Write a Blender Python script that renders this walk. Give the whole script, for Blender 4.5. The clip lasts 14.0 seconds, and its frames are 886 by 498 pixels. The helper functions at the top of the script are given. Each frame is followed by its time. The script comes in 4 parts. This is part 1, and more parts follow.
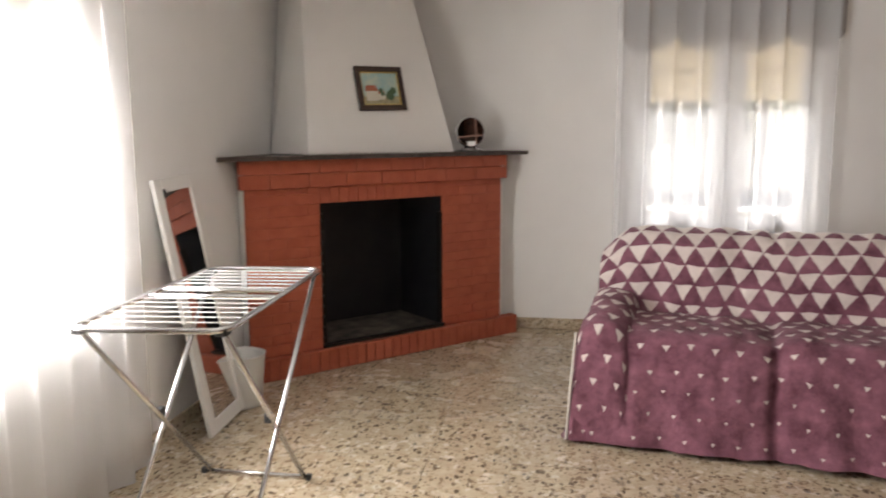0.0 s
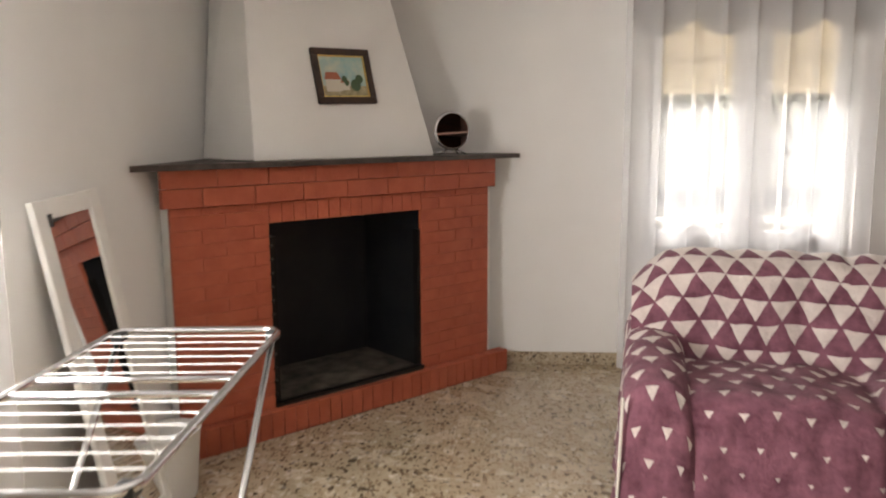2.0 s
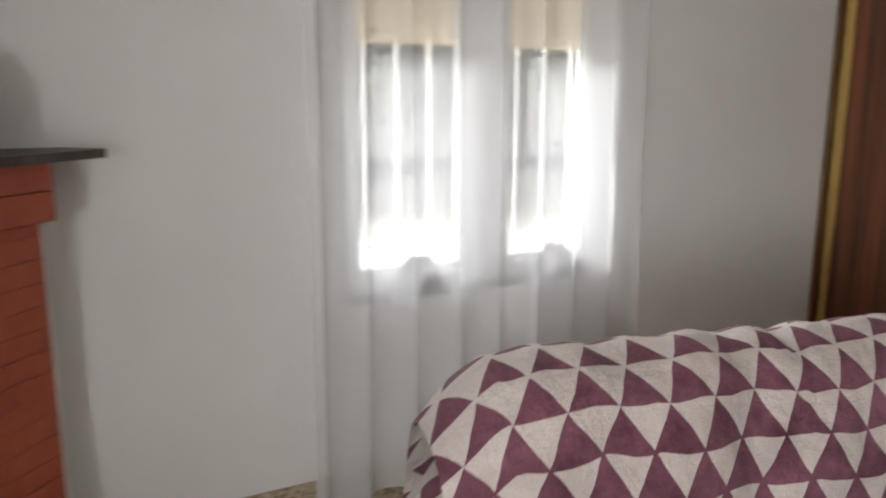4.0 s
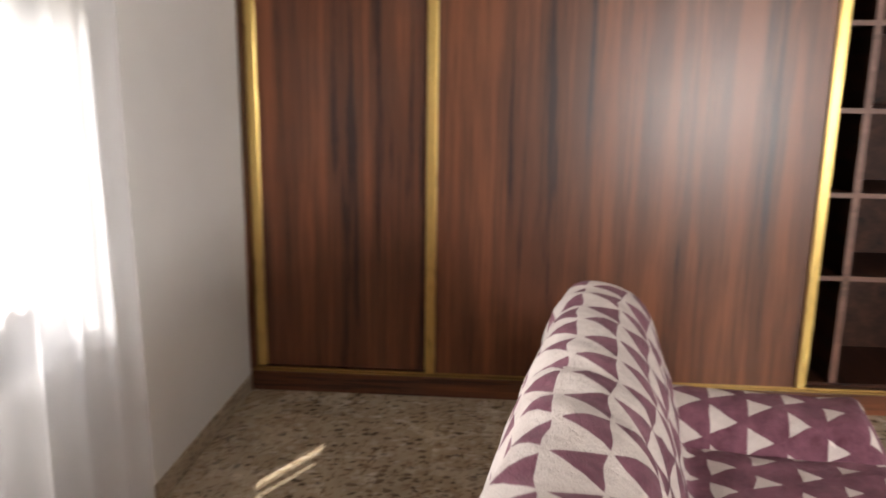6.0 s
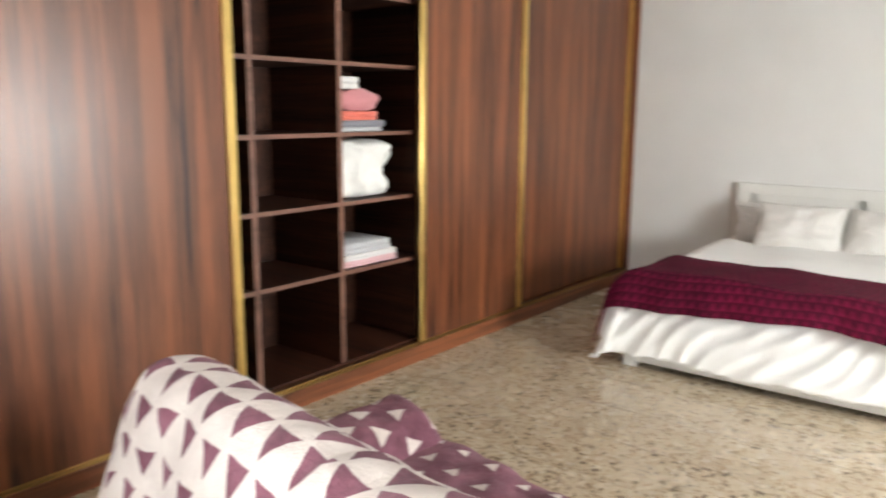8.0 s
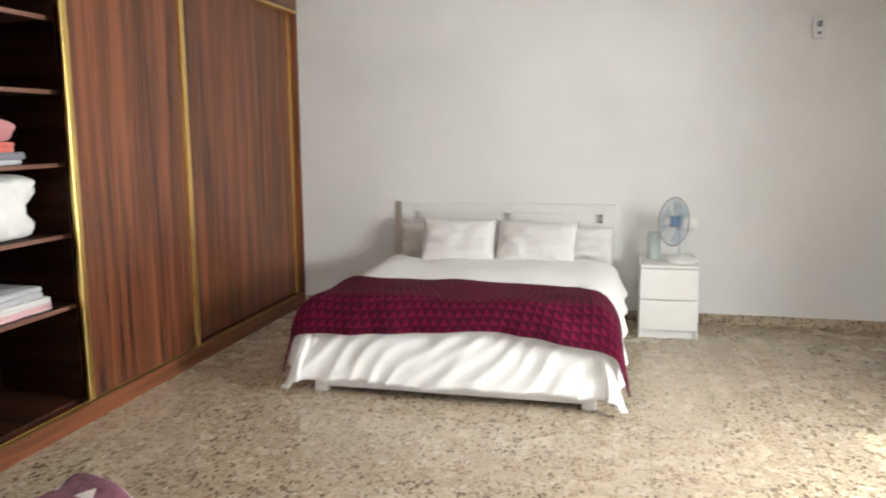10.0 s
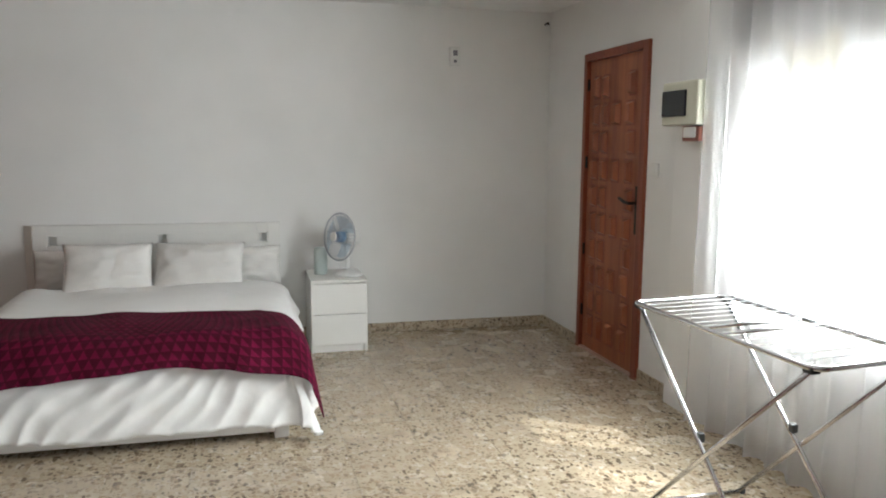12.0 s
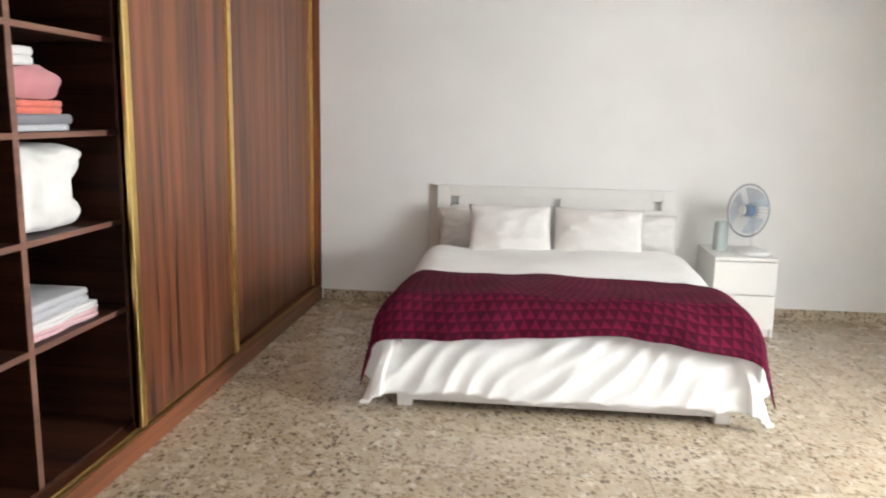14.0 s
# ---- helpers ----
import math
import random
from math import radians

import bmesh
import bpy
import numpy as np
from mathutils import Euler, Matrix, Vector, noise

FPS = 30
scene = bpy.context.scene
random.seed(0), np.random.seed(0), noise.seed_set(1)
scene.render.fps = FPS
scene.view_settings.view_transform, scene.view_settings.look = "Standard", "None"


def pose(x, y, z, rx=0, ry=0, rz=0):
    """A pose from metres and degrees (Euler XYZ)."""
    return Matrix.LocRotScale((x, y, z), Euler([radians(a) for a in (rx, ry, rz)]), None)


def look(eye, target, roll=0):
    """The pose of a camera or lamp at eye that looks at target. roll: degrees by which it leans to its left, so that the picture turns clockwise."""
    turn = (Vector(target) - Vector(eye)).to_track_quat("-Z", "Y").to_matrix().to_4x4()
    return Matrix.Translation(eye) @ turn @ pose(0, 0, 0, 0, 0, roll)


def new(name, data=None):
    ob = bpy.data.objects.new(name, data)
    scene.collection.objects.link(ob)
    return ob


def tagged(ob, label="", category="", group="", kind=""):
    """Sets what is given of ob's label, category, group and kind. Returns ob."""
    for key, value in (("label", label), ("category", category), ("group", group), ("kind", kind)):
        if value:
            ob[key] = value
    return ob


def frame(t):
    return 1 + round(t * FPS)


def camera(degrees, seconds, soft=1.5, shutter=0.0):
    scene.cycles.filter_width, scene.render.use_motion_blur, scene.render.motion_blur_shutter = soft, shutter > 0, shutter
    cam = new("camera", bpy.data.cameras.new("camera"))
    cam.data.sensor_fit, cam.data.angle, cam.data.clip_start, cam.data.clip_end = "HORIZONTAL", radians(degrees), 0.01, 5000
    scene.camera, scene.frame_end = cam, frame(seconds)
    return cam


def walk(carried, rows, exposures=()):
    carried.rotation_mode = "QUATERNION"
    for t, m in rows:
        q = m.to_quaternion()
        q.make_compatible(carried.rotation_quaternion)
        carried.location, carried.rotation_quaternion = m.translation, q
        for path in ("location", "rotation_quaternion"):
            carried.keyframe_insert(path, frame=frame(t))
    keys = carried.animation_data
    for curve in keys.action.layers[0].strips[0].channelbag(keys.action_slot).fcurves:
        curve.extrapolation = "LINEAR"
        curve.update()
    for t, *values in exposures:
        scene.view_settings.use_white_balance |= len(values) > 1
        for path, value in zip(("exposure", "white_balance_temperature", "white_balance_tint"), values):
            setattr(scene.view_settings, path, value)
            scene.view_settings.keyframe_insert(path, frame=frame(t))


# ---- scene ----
cam = camera(60.1, 14.0, soft=1.9, shutter=0.5)
PATH = [
    (0, (1.721, -5.281, 1.359), (1.413, -3.328, 1.059), -0.2),
    (0.5, (1.714, -5.257, 1.332), (1.274, -3.332, 1.014), 0.7),
    (1, (1.609, -5.105, 1.335), (1.157, -3.181, 1.032), 2.1),
    (1.5, (1.469, -4.795, 1.353), (1.146, -2.847, 1.036), -0.1),
    (2, (1.362, -4.401, 1.366), (1.22, -2.43, 1.06), -0.3),
    (2.2, (1.308, -4.244, 1.371), (1.2, -2.267, 1.09), 0.1),
    (4.3, (1.335, -2.114, 1.373), (2.508, -0.551, 0.947), 1.1),
    (4.5, (1.355, -1.968, 1.371), (2.706, -0.557, 0.943), 1.7),
    (5, (1.319, -1.634, 1.372), (3.011, -0.646, 0.974), 0.7),
    (5.5, (1.306, -1.343, 1.371), (3.176, -0.783, 0.937), 0.6),
    (6, (1.416, -1.078, 1.369), (3.364, -0.941, 0.938), 0.8),
    (6.5, (1.545, -0.819, 1.363), (3.466, -1.214, 0.97), 0.5),
    (7, (1.685, -0.64, 1.364), (3.481, -1.438, 0.993), -0.4),
    (7.5, (1.82, -0.506, 1.391), (3.405, -1.677, 1.047), -0.9),
    (8, (1.919, -0.43, 1.405), (3.138, -1.974, 1.041), 0.4),
    (8.5, (1.953, -0.408, 1.417), (2.891, -2.138, 1.062), 1.8),
    (8.7, (1.98, -0.411, 1.417), (2.818, -2.192, 1.064), 1.7),
    (10.8, (2.096, -0.55, 1.445), (2.195, -2.53, 1.177), -0.3),
    (11, (2.13, -0.589, 1.451), (2.092, -2.572, 1.199), -0.0),
    (11.5, (2.273, -0.57, 1.445), (1.931, -2.524, 1.198), 0.2),
    (12, (2.32, -0.561, 1.443), (1.821, -2.479, 1.173), 0.5),
    (12.5, (2.379, -0.539, 1.432), (1.992, -2.479, 1.138), 1.4),
    (13, (2.548, -0.589, 1.384), (2.582, -2.56, 1.045), 1.7),
    (13.5, (2.768, -0.738, 1.381), (3.014, -2.687, 1.009), 0.8),
    (14, (3.09, -0.862, 1.36), (3.302, -2.821, 1.015), 1.1),
]
walk(cam, [(t, look(eye, target, roll)) for t, eye, target, roll in PATH], exposures=[(0.0, 0.35, 6650, 12), (1.0, 0.1, 6850, 13), (1.5, 0.05, 6950, 14), (2.2, 0.55, 6800, 11), (4.3, -0.1, 6300, 9), (5.0, -0.15, 6450, 11), (5.5, 0.0, 6750, 15), (6.0, 0.5, 6700, 13), (6.5, 1.0, 6500, 9), (7.0, 1.25, 6500, 7), (7.5, 1.2, 6450, 6), (8.5, 1.0, 6250, 6), (11.0, 0.85, 6150, 6), (12.0, 0.28, 6000, 4), (12.5, 0.22, 6050, 4), (13.0, 0.8, 6150, 5), (14.0, 1.1, 6150, 7)])

# ---- light ----
SUN_EL, SUN_AZ = 50.0, (0.87, -0.49)          # elevation and the way the light travels over the floor
world = bpy.data.worlds.new("sky")
scene.world = world
world.use_nodes = True
_sky = world.node_tree.nodes.new("ShaderNodeTexSky")
_sky.sky_type = "NISHITA"
_sky.sun_disc = False
_sky.sun_elevation = radians(SUN_EL)
_sky.sun_rotation = math.atan2(-SUN_AZ[0], -SUN_AZ[1])
world.node_tree.links.new(_sky.outputs[0], world.node_tree.nodes["Background"].inputs[0])
world.node_tree.nodes["Background"].inputs[1].default_value = 0.15
sun_data = bpy.data.lights.new("sun", "SUN")
sun_data.energy, sun_data.angle, sun_data.color = 5.0, radians(0.5), (1.0, 0.94, 0.85)
sun = new("sun", sun_data)
_c = math.cos(radians(SUN_EL))
sun.matrix_world = look((0, 0, 0), (SUN_AZ[0] * _c, SUN_AZ[1] * _c, -math.sin(radians(SUN_EL))))
# sky light that enters by the two windows
def sky_lamp(name, loc, way, w, h, watts, spread=180.0):
    d = bpy.data.lights.new(name, "AREA")
    d.shape, d.size, d.size_y, d.energy, d.color = "RECTANGLE", w, h, watts, (1.0, 0.985, 0.96)
    d.spread = radians(spread)
    o = new(name, d)
    o.matrix_world = look(loc, Vector(loc) + Vector(way))
    return o
sky_lamp("sky_light_north", (2.76, 6.0, 3.35), (0, -1.0, -0.36), 4.6, 1.7, 2000.0)
for _y in (-3.485, -2.955):
    sky_lamp("sky_light_west", (-0.165, _y, 1.18), (1, 0, 0.0), 0.40, 0.74, 58.0, 150.0)

# ---- materials ----
def mat(name, color=(0.5, 0.5, 0.5), rough=0.5, metal=0.0, coat=0.0):
    m = bpy.data.materials.new(name)
    m.use_nodes = True
    b = m.node_tree.nodes["Principled BSDF"]
    b.inputs["Base Color"].default_value = (*color, 1)
    b.inputs["Roughness"].default_value = rough
    b.inputs["Metallic"].default_value = metal
    b.inputs["Coat Weight"].default_value = coat
    return m


class G:
    """Short hand for node graphs."""
    def __init__(self, m):
        self.m, self.t = m, m.node_tree
        self.b = self.t.nodes["Principled BSDF"]

    def n(self, kind, **ins):
        o = self.t.nodes.new("ShaderNode" + kind)
        for k, v in ins.items():
            k = k.replace("_", " ")
            self.put(o.inputs[k], v)
        return o

    def put(self, sock, v):
        if isinstance(v, bpy.types.NodeSocket):
            self.t.links.new(v, sock)
        else:
            sock.default_value = v

    def math(self, op, a, b=0.0, c=0.0):
        o = self.t.nodes.new("ShaderNodeMath")
        o.operation = op
        for i, v in enumerate((a, b, c)):
            self.put(o.inputs[i], v)
        return o.outputs[0]

    def mix(self, f, a, b):
        o = self.t.nodes.new("ShaderNodeMix")
        o.data_type = "RGBA"
        self.put(o.inputs[0], f)
        for i, v in ((6, a), (7, b)):
            self.put(o.inputs[i], (*v, 1) if isinstance(v, tuple) and len(v) == 3 else v)
        return o.outputs[2]

    def coords(self, scale=(1, 1, 1), kind="Object", shift=False):
        c = self.t.nodes.new("ShaderNodeTexCoord").outputs[kind]
        mp = self.t.nodes.new("ShaderNodeMapping")
        self.t.links.new(c, mp.inputs[0])
        mp.inputs["Scale"].default_value = scale
        if shift:
            r = self.t.nodes.new("ShaderNodeObjectInfo").outputs["Random"]
            v = self.t.nodes.new("ShaderNodeCombineXYZ")
            for i, k in enumerate((37.0, 53.0, 71.0)):
                self.put(v.inputs[i], self.math("MULTIPLY", r, k))
            self.t.links.new(v.outputs[0], mp.inputs["Location"])
        return mp.outputs[0]

    def noise(self, v, scale, detail=4.0, rough=0.55):
        return self.n("TexNoise", Vector=v, Scale=scale, Detail=detail, Roughness=rough).outputs[0]

    def ramp(self, f, *stops):
        o = self.t.nodes.new("ShaderNodeValToRGB")
        e = o.color_ramp.elements
        while len(e) < len(stops):
            e.new(0.5)
        for x, (p, c) in zip(e, stops):
            x.position, x.color = p, (*c, 1)
        self.put(o.inputs[0], f)
        return o.outputs[0]

    def bump(self, h, strength=0.3, dist=0.01):
        o = self.n("Bump", Height=h, Strength=strength, Distance=dist)
        self.t.links.new(o.outputs[0], self.b.inputs["Normal"])

    def color(self, c):
        self.put(self.b.inputs["Base Color"], c)

    def rough(self, r):
        self.put(self.b.inputs["Roughness"], r)


def plaster(name, color, bump=0.25):
    m = mat(name, color, 0.75)
    g = G(m)
    v = g.coords(kind="Object")
    a, b = g.noise(v, 1.3, 3), g.noise(v, 60, 5)
    dk = tuple(c * 0.93 for c in color)
    g.color(g.mix(g.ramp(a, (0.35, (0, 0, 0)), (0.7, (1, 1, 1))), color, dk))
    g.bump(g.math("ADD", g.math("MULTIPLY", b, 0.35), g.math("MULTIPLY", g.noise(v, 9, 3), 0.8)), bump, 0.006)
    return m


WALL = plaster("wall_plaster", (0.84, 0.835, 0.82))
HOOD = plaster("hood_plaster", (0.84, 0.825, 0.80), 0.35)
CEIL = plaster("ceiling_paint", (0.84, 0.835, 0.82), 0.15)


def terrazzo(name, gloss=0.24):
    m = mat(name, (0.5, 0.43, 0.33), gloss)
    g = G(m)
    v = g.coords(shift=True)
    w = g.n("TexNoise", Vector=v, Scale=30.0, Detail=2.0).outputs[1]
    vv = g.n("VectorMath")
    vv.operation = "MULTIPLY_ADD"
    g.put(vv.inputs[0], w); vv.inputs[1].default_value = (0.022, 0.022, 0.022); g.put(vv.inputs[2], v)
    base = g.ramp(g.noise(v, 14, 5), (0.3, (0.41, 0.335, 0.235)), (0.7, (0.52, 0.435, 0.315)))
    def chips(scale, thr, share, stretch):
        mp = g.t.nodes.new("ShaderNodeMapping")
        g.t.links.new(vv.outputs[0], mp.inputs[0])
        mp.inputs["Scale"].default_value = stretch
        vo = g.n("TexVoronoi", Vector=mp.outputs[0], Scale=scale)
        sep = g.n("SeparateColor", Color=vo.outputs["Color"])
        size = g.math("MULTIPLY_ADD", sep.outputs[1], thr * 0.8, thr * 0.45)
        inside = g.math("LESS_THAN", vo.outputs["Distance"], size)
        pick = g.math("LESS_THAN", sep.outputs[0], share)
        return g.math("MULTIPLY", inside, pick), sep.outputs[2]
    c1, r1 = chips(52, 0.52, 0.62, (1, 0.62, 1))
    c2, r2 = chips(84, 0.50, 0.5, (0.6, 1, 1))
    c3, r3 = chips(30, 0.45, 0.35, (0.75, 0.85, 1))
    col = g.mix(c3, base, g.ramp(r3, (0.2, (0.54, 0.47, 0.37)), (0.8, (0.42, 0.335, 0.24))))
    col = g.mix(c2, col, g.ramp(r2, (0.1, (0.19, 0.14, 0.09)), (0.55, (0.30, 0.225, 0.145)), (0.9, (0.42, 0.32, 0.22))))
    col = g.mix(c1, col, g.ramp(r1, (0.1, (0.12, 0.09, 0.06)), (0.45, (0.24, 0.175, 0.115)), (0.7, (0.36, 0.27, 0.18)), (0.95, (0.60, 0.52, 0.42))))
    g.color(col)
    g.rough(g.math("MULTIPLY_ADD", g.noise(v, 5, 3), 0.2, gloss - 0.08))
    return m


TERRAZZO = terrazzo("terrazzo")
GROUT = mat("grout", (0.30, 0.25, 0.19), 0.8)
SKIRT = terrazzo("terrazzo_skirting", 0.4)


def wood(name, axis, dark, light, rough=0.35, coat=0.08):
    m = mat(name, light, rough, coat=coat)
    m.node_tree.nodes["Principled BSDF"].inputs["Coat Roughness"].default_value = 0.3
    g = G(m)
    sc = [1, 1, 1]
    sc[axis] = 0.035
    v = g.coords(tuple(sc), shift=True)
    a = g.noise(v, 13, 3, 0.6)
    b = g.noise(v, 48, 6, 0.75)
    c = g.noise(v, 150, 3, 0.6)
    f = g.math("ADD", g.math("MULTIPLY", a, 0.55), g.math("ADD", g.math("MULTIPLY", b, 0.38), g.math("MULTIPLY", c, 0.12)))
    mid = tuple((p + q) / 2 for p, q in zip(dark, light))
    g.color(g.ramp(f, (0.43, dark), (0.465, tuple(p * 0.6 + q * 0.4 for p, q in zip(dark, light))), (0.52, mid), (0.60, light)))
    g.rough(g.math("MULTIPLY_ADD", b, 0.12, rough - 0.05))
    g.bump(c, 0.08, 0.002)
    return m


WOOD_V = wood("rosewood_upright", 2, (0.036, 0.0105, 0.0055), (0.218, 0.072, 0.029))
WOOD_H = wood("rosewood_level", 1, (0.036, 0.0105, 0.0055), (0.218, 0.072, 0.029))
# interior rosewood, darkened further in colour for the shade inside the bay
WOOD_X = wood("rosewood_deep_shaded", 0, (0.012, 0.004, 0.0025), (0.062, 0.021, 0.010), 0.5, 0.0)
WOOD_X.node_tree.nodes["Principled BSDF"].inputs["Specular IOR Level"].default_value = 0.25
EDGE = wood("shelf_edge", 1, (0.10, 0.045, 0.03), (0.21, 0.10, 0.07), 0.45)
DOORWOOD = wood("varnished_door_wood", 2, (0.21, 0.055, 0.020), (0.36, 0.11, 0.042), 0.42)
# frame wood, used again for the painted groove shade on the leaf
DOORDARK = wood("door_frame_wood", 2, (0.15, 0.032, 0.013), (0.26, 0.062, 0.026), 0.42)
GOLD = mat("brushed_gold", (0.78, 0.56, 0.20), 0.28, 1.0)
BRONZE = mat("worn_bronze_track", (0.42, 0.29, 0.12), 0.42, 1.0)
_g = G(GOLD)
_g.rough(_g.math("MULTIPLY_ADD", _g.noise(_g.coords((1, 1, 0.05)), 200, 2), 0.2, 0.2))


def brick_paint():
    m = mat("red_brick_paint", (0.36, 0.075, 0.035), 0.6)
    g = G(m)
    v = g.coords(shift=True)
    r = g.t.nodes.new("ShaderNodeObjectInfo").outputs["Random"]
    f = g.math("ADD", g.math("MULTIPLY", g.noise(v, 12, 5), 0.85), g.math("MULTIPLY", r, 0.12))
    g.color(g.ramp(f, (0.25, (0.34, 0.070, 0.034)), (0.75, (0.46, 0.115, 0.055))))
    g.bump(g.noise(v, 45, 5), 0.5, 0.006)
    return m


BRICK = brick_paint()
SOOT = mat("sooted_iron", (0.012, 0.013, 0.016), 0.55)
_g = G(SOOT)
_g.color(_g.ramp(_g.noise(_g.coords(), 6, 5), (0.4, (0.005, 0.006, 0.009)), (0.75, (0.016, 0.015, 0.015))))
ASH = mat("ashy_hearth", (0.09, 0.075, 0.06), 0.9)
_g = G(ASH)
_g.color(_g.ramp(_g.noise(_g.coords(), 9, 6), (0.35, (0.03, 0.026, 0.022)), (0.75, (0.16, 0.13, 0.10))))
SLATE = mat("dark_slate", (0.055, 0.045, 0.04), 0.45)
_g = G(SLATE)
_g.color(_g.ramp(_g.noise(_g.coords(), 20, 5), (0.3, (0.04, 0.03, 0.028)), (0.7, (0.09, 0.07, 0.06))))
WHITE_LAC = mat("white_lacquer", (0.80, 0.79, 0.76), 0.35)
WHITE_PLASTIC = mat("white_plastic", (0.78, 0.78, 0.76), 0.4)
UPVC = mat("white_window_frame", (0.80, 0.80, 0.80), 0.35)
CHROME = mat("aluminium_tube", (0.66, 0.66, 0.67), 0.22, 1.0)
WIRE = mat("white_coated_wire", (0.78, 0.78, 0.77), 0.35)
RUBBER = mat("black_plastic", (0.02, 0.02, 0.02), 0.5)
MIRROR = mat("mirror_glass", (0.9, 0.91, 0.9), 0.02, 1.0)
IRON = mat("black_iron", (0.02, 0.018, 0.016), 0.45, 0.6)
BEIGE = mat("beige_plastic", (0.60, 0.59, 0.48), 0.45)
SMOKED = mat("smoked_cover", (0.015, 0.018, 0.022), 0.15)
BELL = mat("red_brown_plastic", (0.22, 0.07, 0.045), 0.4)
GUARD = mat("grey_guard_wire", (0.42, 0.43, 0.46), 0.4)
BLUE = mat("blue_hub", (0.20, 0.34, 0.55), 0.4)
FRAMEWOOD = wood("picture_frame_wood", 0, (0.018, 0.009, 0.005), (0.06, 0.028, 0.015), 0.4)


def glass(name, color=(1, 1, 1), clear=0.9):
    m = bpy.data.materials.new(name)
    m.use_nodes = True
    t = m.node_tree
    t.nodes.remove(t.nodes["Principled BSDF"])
    tr, gl, mx = t.nodes.new("ShaderNodeBsdfTransparent"), t.nodes.new("ShaderNodeBsdfGlossy"), t.nodes.new("ShaderNodeMixShader")
    tr.inputs[0].default_value = (*color, 1)
    gl.inputs["Roughness"].default_value = 0.03
    mx.inputs[0].default_value = 1 - clear
    t.links.new(tr.outputs[0], mx.inputs[1]); t.links.new(gl.outputs[0], mx.inputs[2])
    t.links.new(mx.outputs[0], t.nodes["Material Output"].inputs[0])
    return m


PANE = glass("window_glass", clear=0.94)
BLADE = glass("clear_blue_plastic", (0.72, 0.84, 0.95), 0.72)


def sheer(name, open_share, color):
    """Thin woven voile: part gap, part thread that lets light through."""
    m = bpy.data.materials.new(name)
    m.use_nodes = True
    t = m.node_tree
    t.nodes.remove(t.nodes["Principled BSDF"])
    N = t.nodes.new
    tr, di, tl = N("ShaderNodeBsdfTransparent"), N("ShaderNodeBsdfDiffuse"), N("ShaderNodeBsdfTranslucent")
    a, b = N("ShaderNodeMixShader"), N("ShaderNodeMixShader")
    for s in (di, tl):
        s.inputs[0].default_value = (*color, 1)
    a.inputs[0].default_value = 0.26
    t.links.new(di.outputs[0], a.inputs[1]); t.links.new(tl.outputs[0], a.inputs[2])
    c = N("ShaderNodeTexCoord"); mp = N("ShaderNodeMapping"); nz = N("ShaderNodeTexNoise")
    mp.inputs["Scale"].default_value = (90, 90, 4)
    nz.inputs["Scale"].default_value = 1.0
    t.links.new(c.outputs["Object"], mp.inputs[0]); t.links.new(mp.outputs[0], nz.inputs["Vector"])
    mr = N("ShaderNodeMapRange")
    t.links.new(nz.outputs[0], mr.inputs[0])
    mr.inputs["To Min"].default_value, mr.inputs["To Max"].default_value = 1 - open_share - 0.01, 1 - open_share + 0.01
    t.links.new(mr.outputs[0], b.inputs[0])
    t.links.new(tr.outputs[0], b.inputs[1]); t.links.new(a.outputs[0], b.inputs[2])
    t.links.new(b.outputs[0], t.nodes["Material Output"].inputs[0])
    return m


VOILE = sheer("white_voile", 0.58, (0.86, 0.86, 0.86))
VOILE_DENSE = sheer("white_close_voile", 0.48, (0.86, 0.865, 0.88))
VALANCE = sheer("grey_valance", 0.06, (0.34, 0.32, 0.31))
# plain grey for the sills, darker than the window frames
SILL = mat("grey_sill", (0.26, 0.25, 0.25), 0.6)
SHUTTER = sheer("cream_shutter", 0.04, (0.74, 0.66, 0.50))


def cloth(name, color, rough=0.9, fine=350.0, sheen=0.2, fold=0.0):
    m = mat(name, color, rough)
    g = G(m)
    v = g.coords()
    g.b.inputs["Sheen Weight"].default_value = sheen
    d = tuple(c * 0.9 for c in color)
    g.color(g.mix(g.noise(v, 7, 4), d, color))
    h = g.noise(v, fine, 3)
    if fold:
        h = g.math("ADD", g.math("MULTIPLY", h, 0.2), g.math("MULTIPLY", g.noise(v, fold, 4), 2.0))
    g.bump(h, 0.35, 0.006)
    return m


LINEN = cloth("white_bed_linen", (0.82, 0.81, 0.79), fold=7.0)
PILLOWCASE = cloth("white_pillowcase", (0.80, 0.78, 0.75), fold=9.0)
FLEECE = cloth("white_fleece", (0.80, 0.79, 0.76), fold=22.0)
PINK = cloth("pink_towel", (0.62, 0.26, 0.28))
CORAL = cloth("coral_towel", (0.70, 0.17, 0.12))
GREYT = cloth("grey_towel", (0.22, 0.22, 0.25))
WHITET = cloth("white_towel", (0.74, 0.72, 0.71))
PALET = cloth("pale_grey_towel", (0.50, 0.50, 0.52))
ROSET = cloth("rose_towel", (0.72, 0.45, 0.47))
SOFACLOTH = cloth("cream_sofa_fabric", (0.62, 0.58, 0.52))


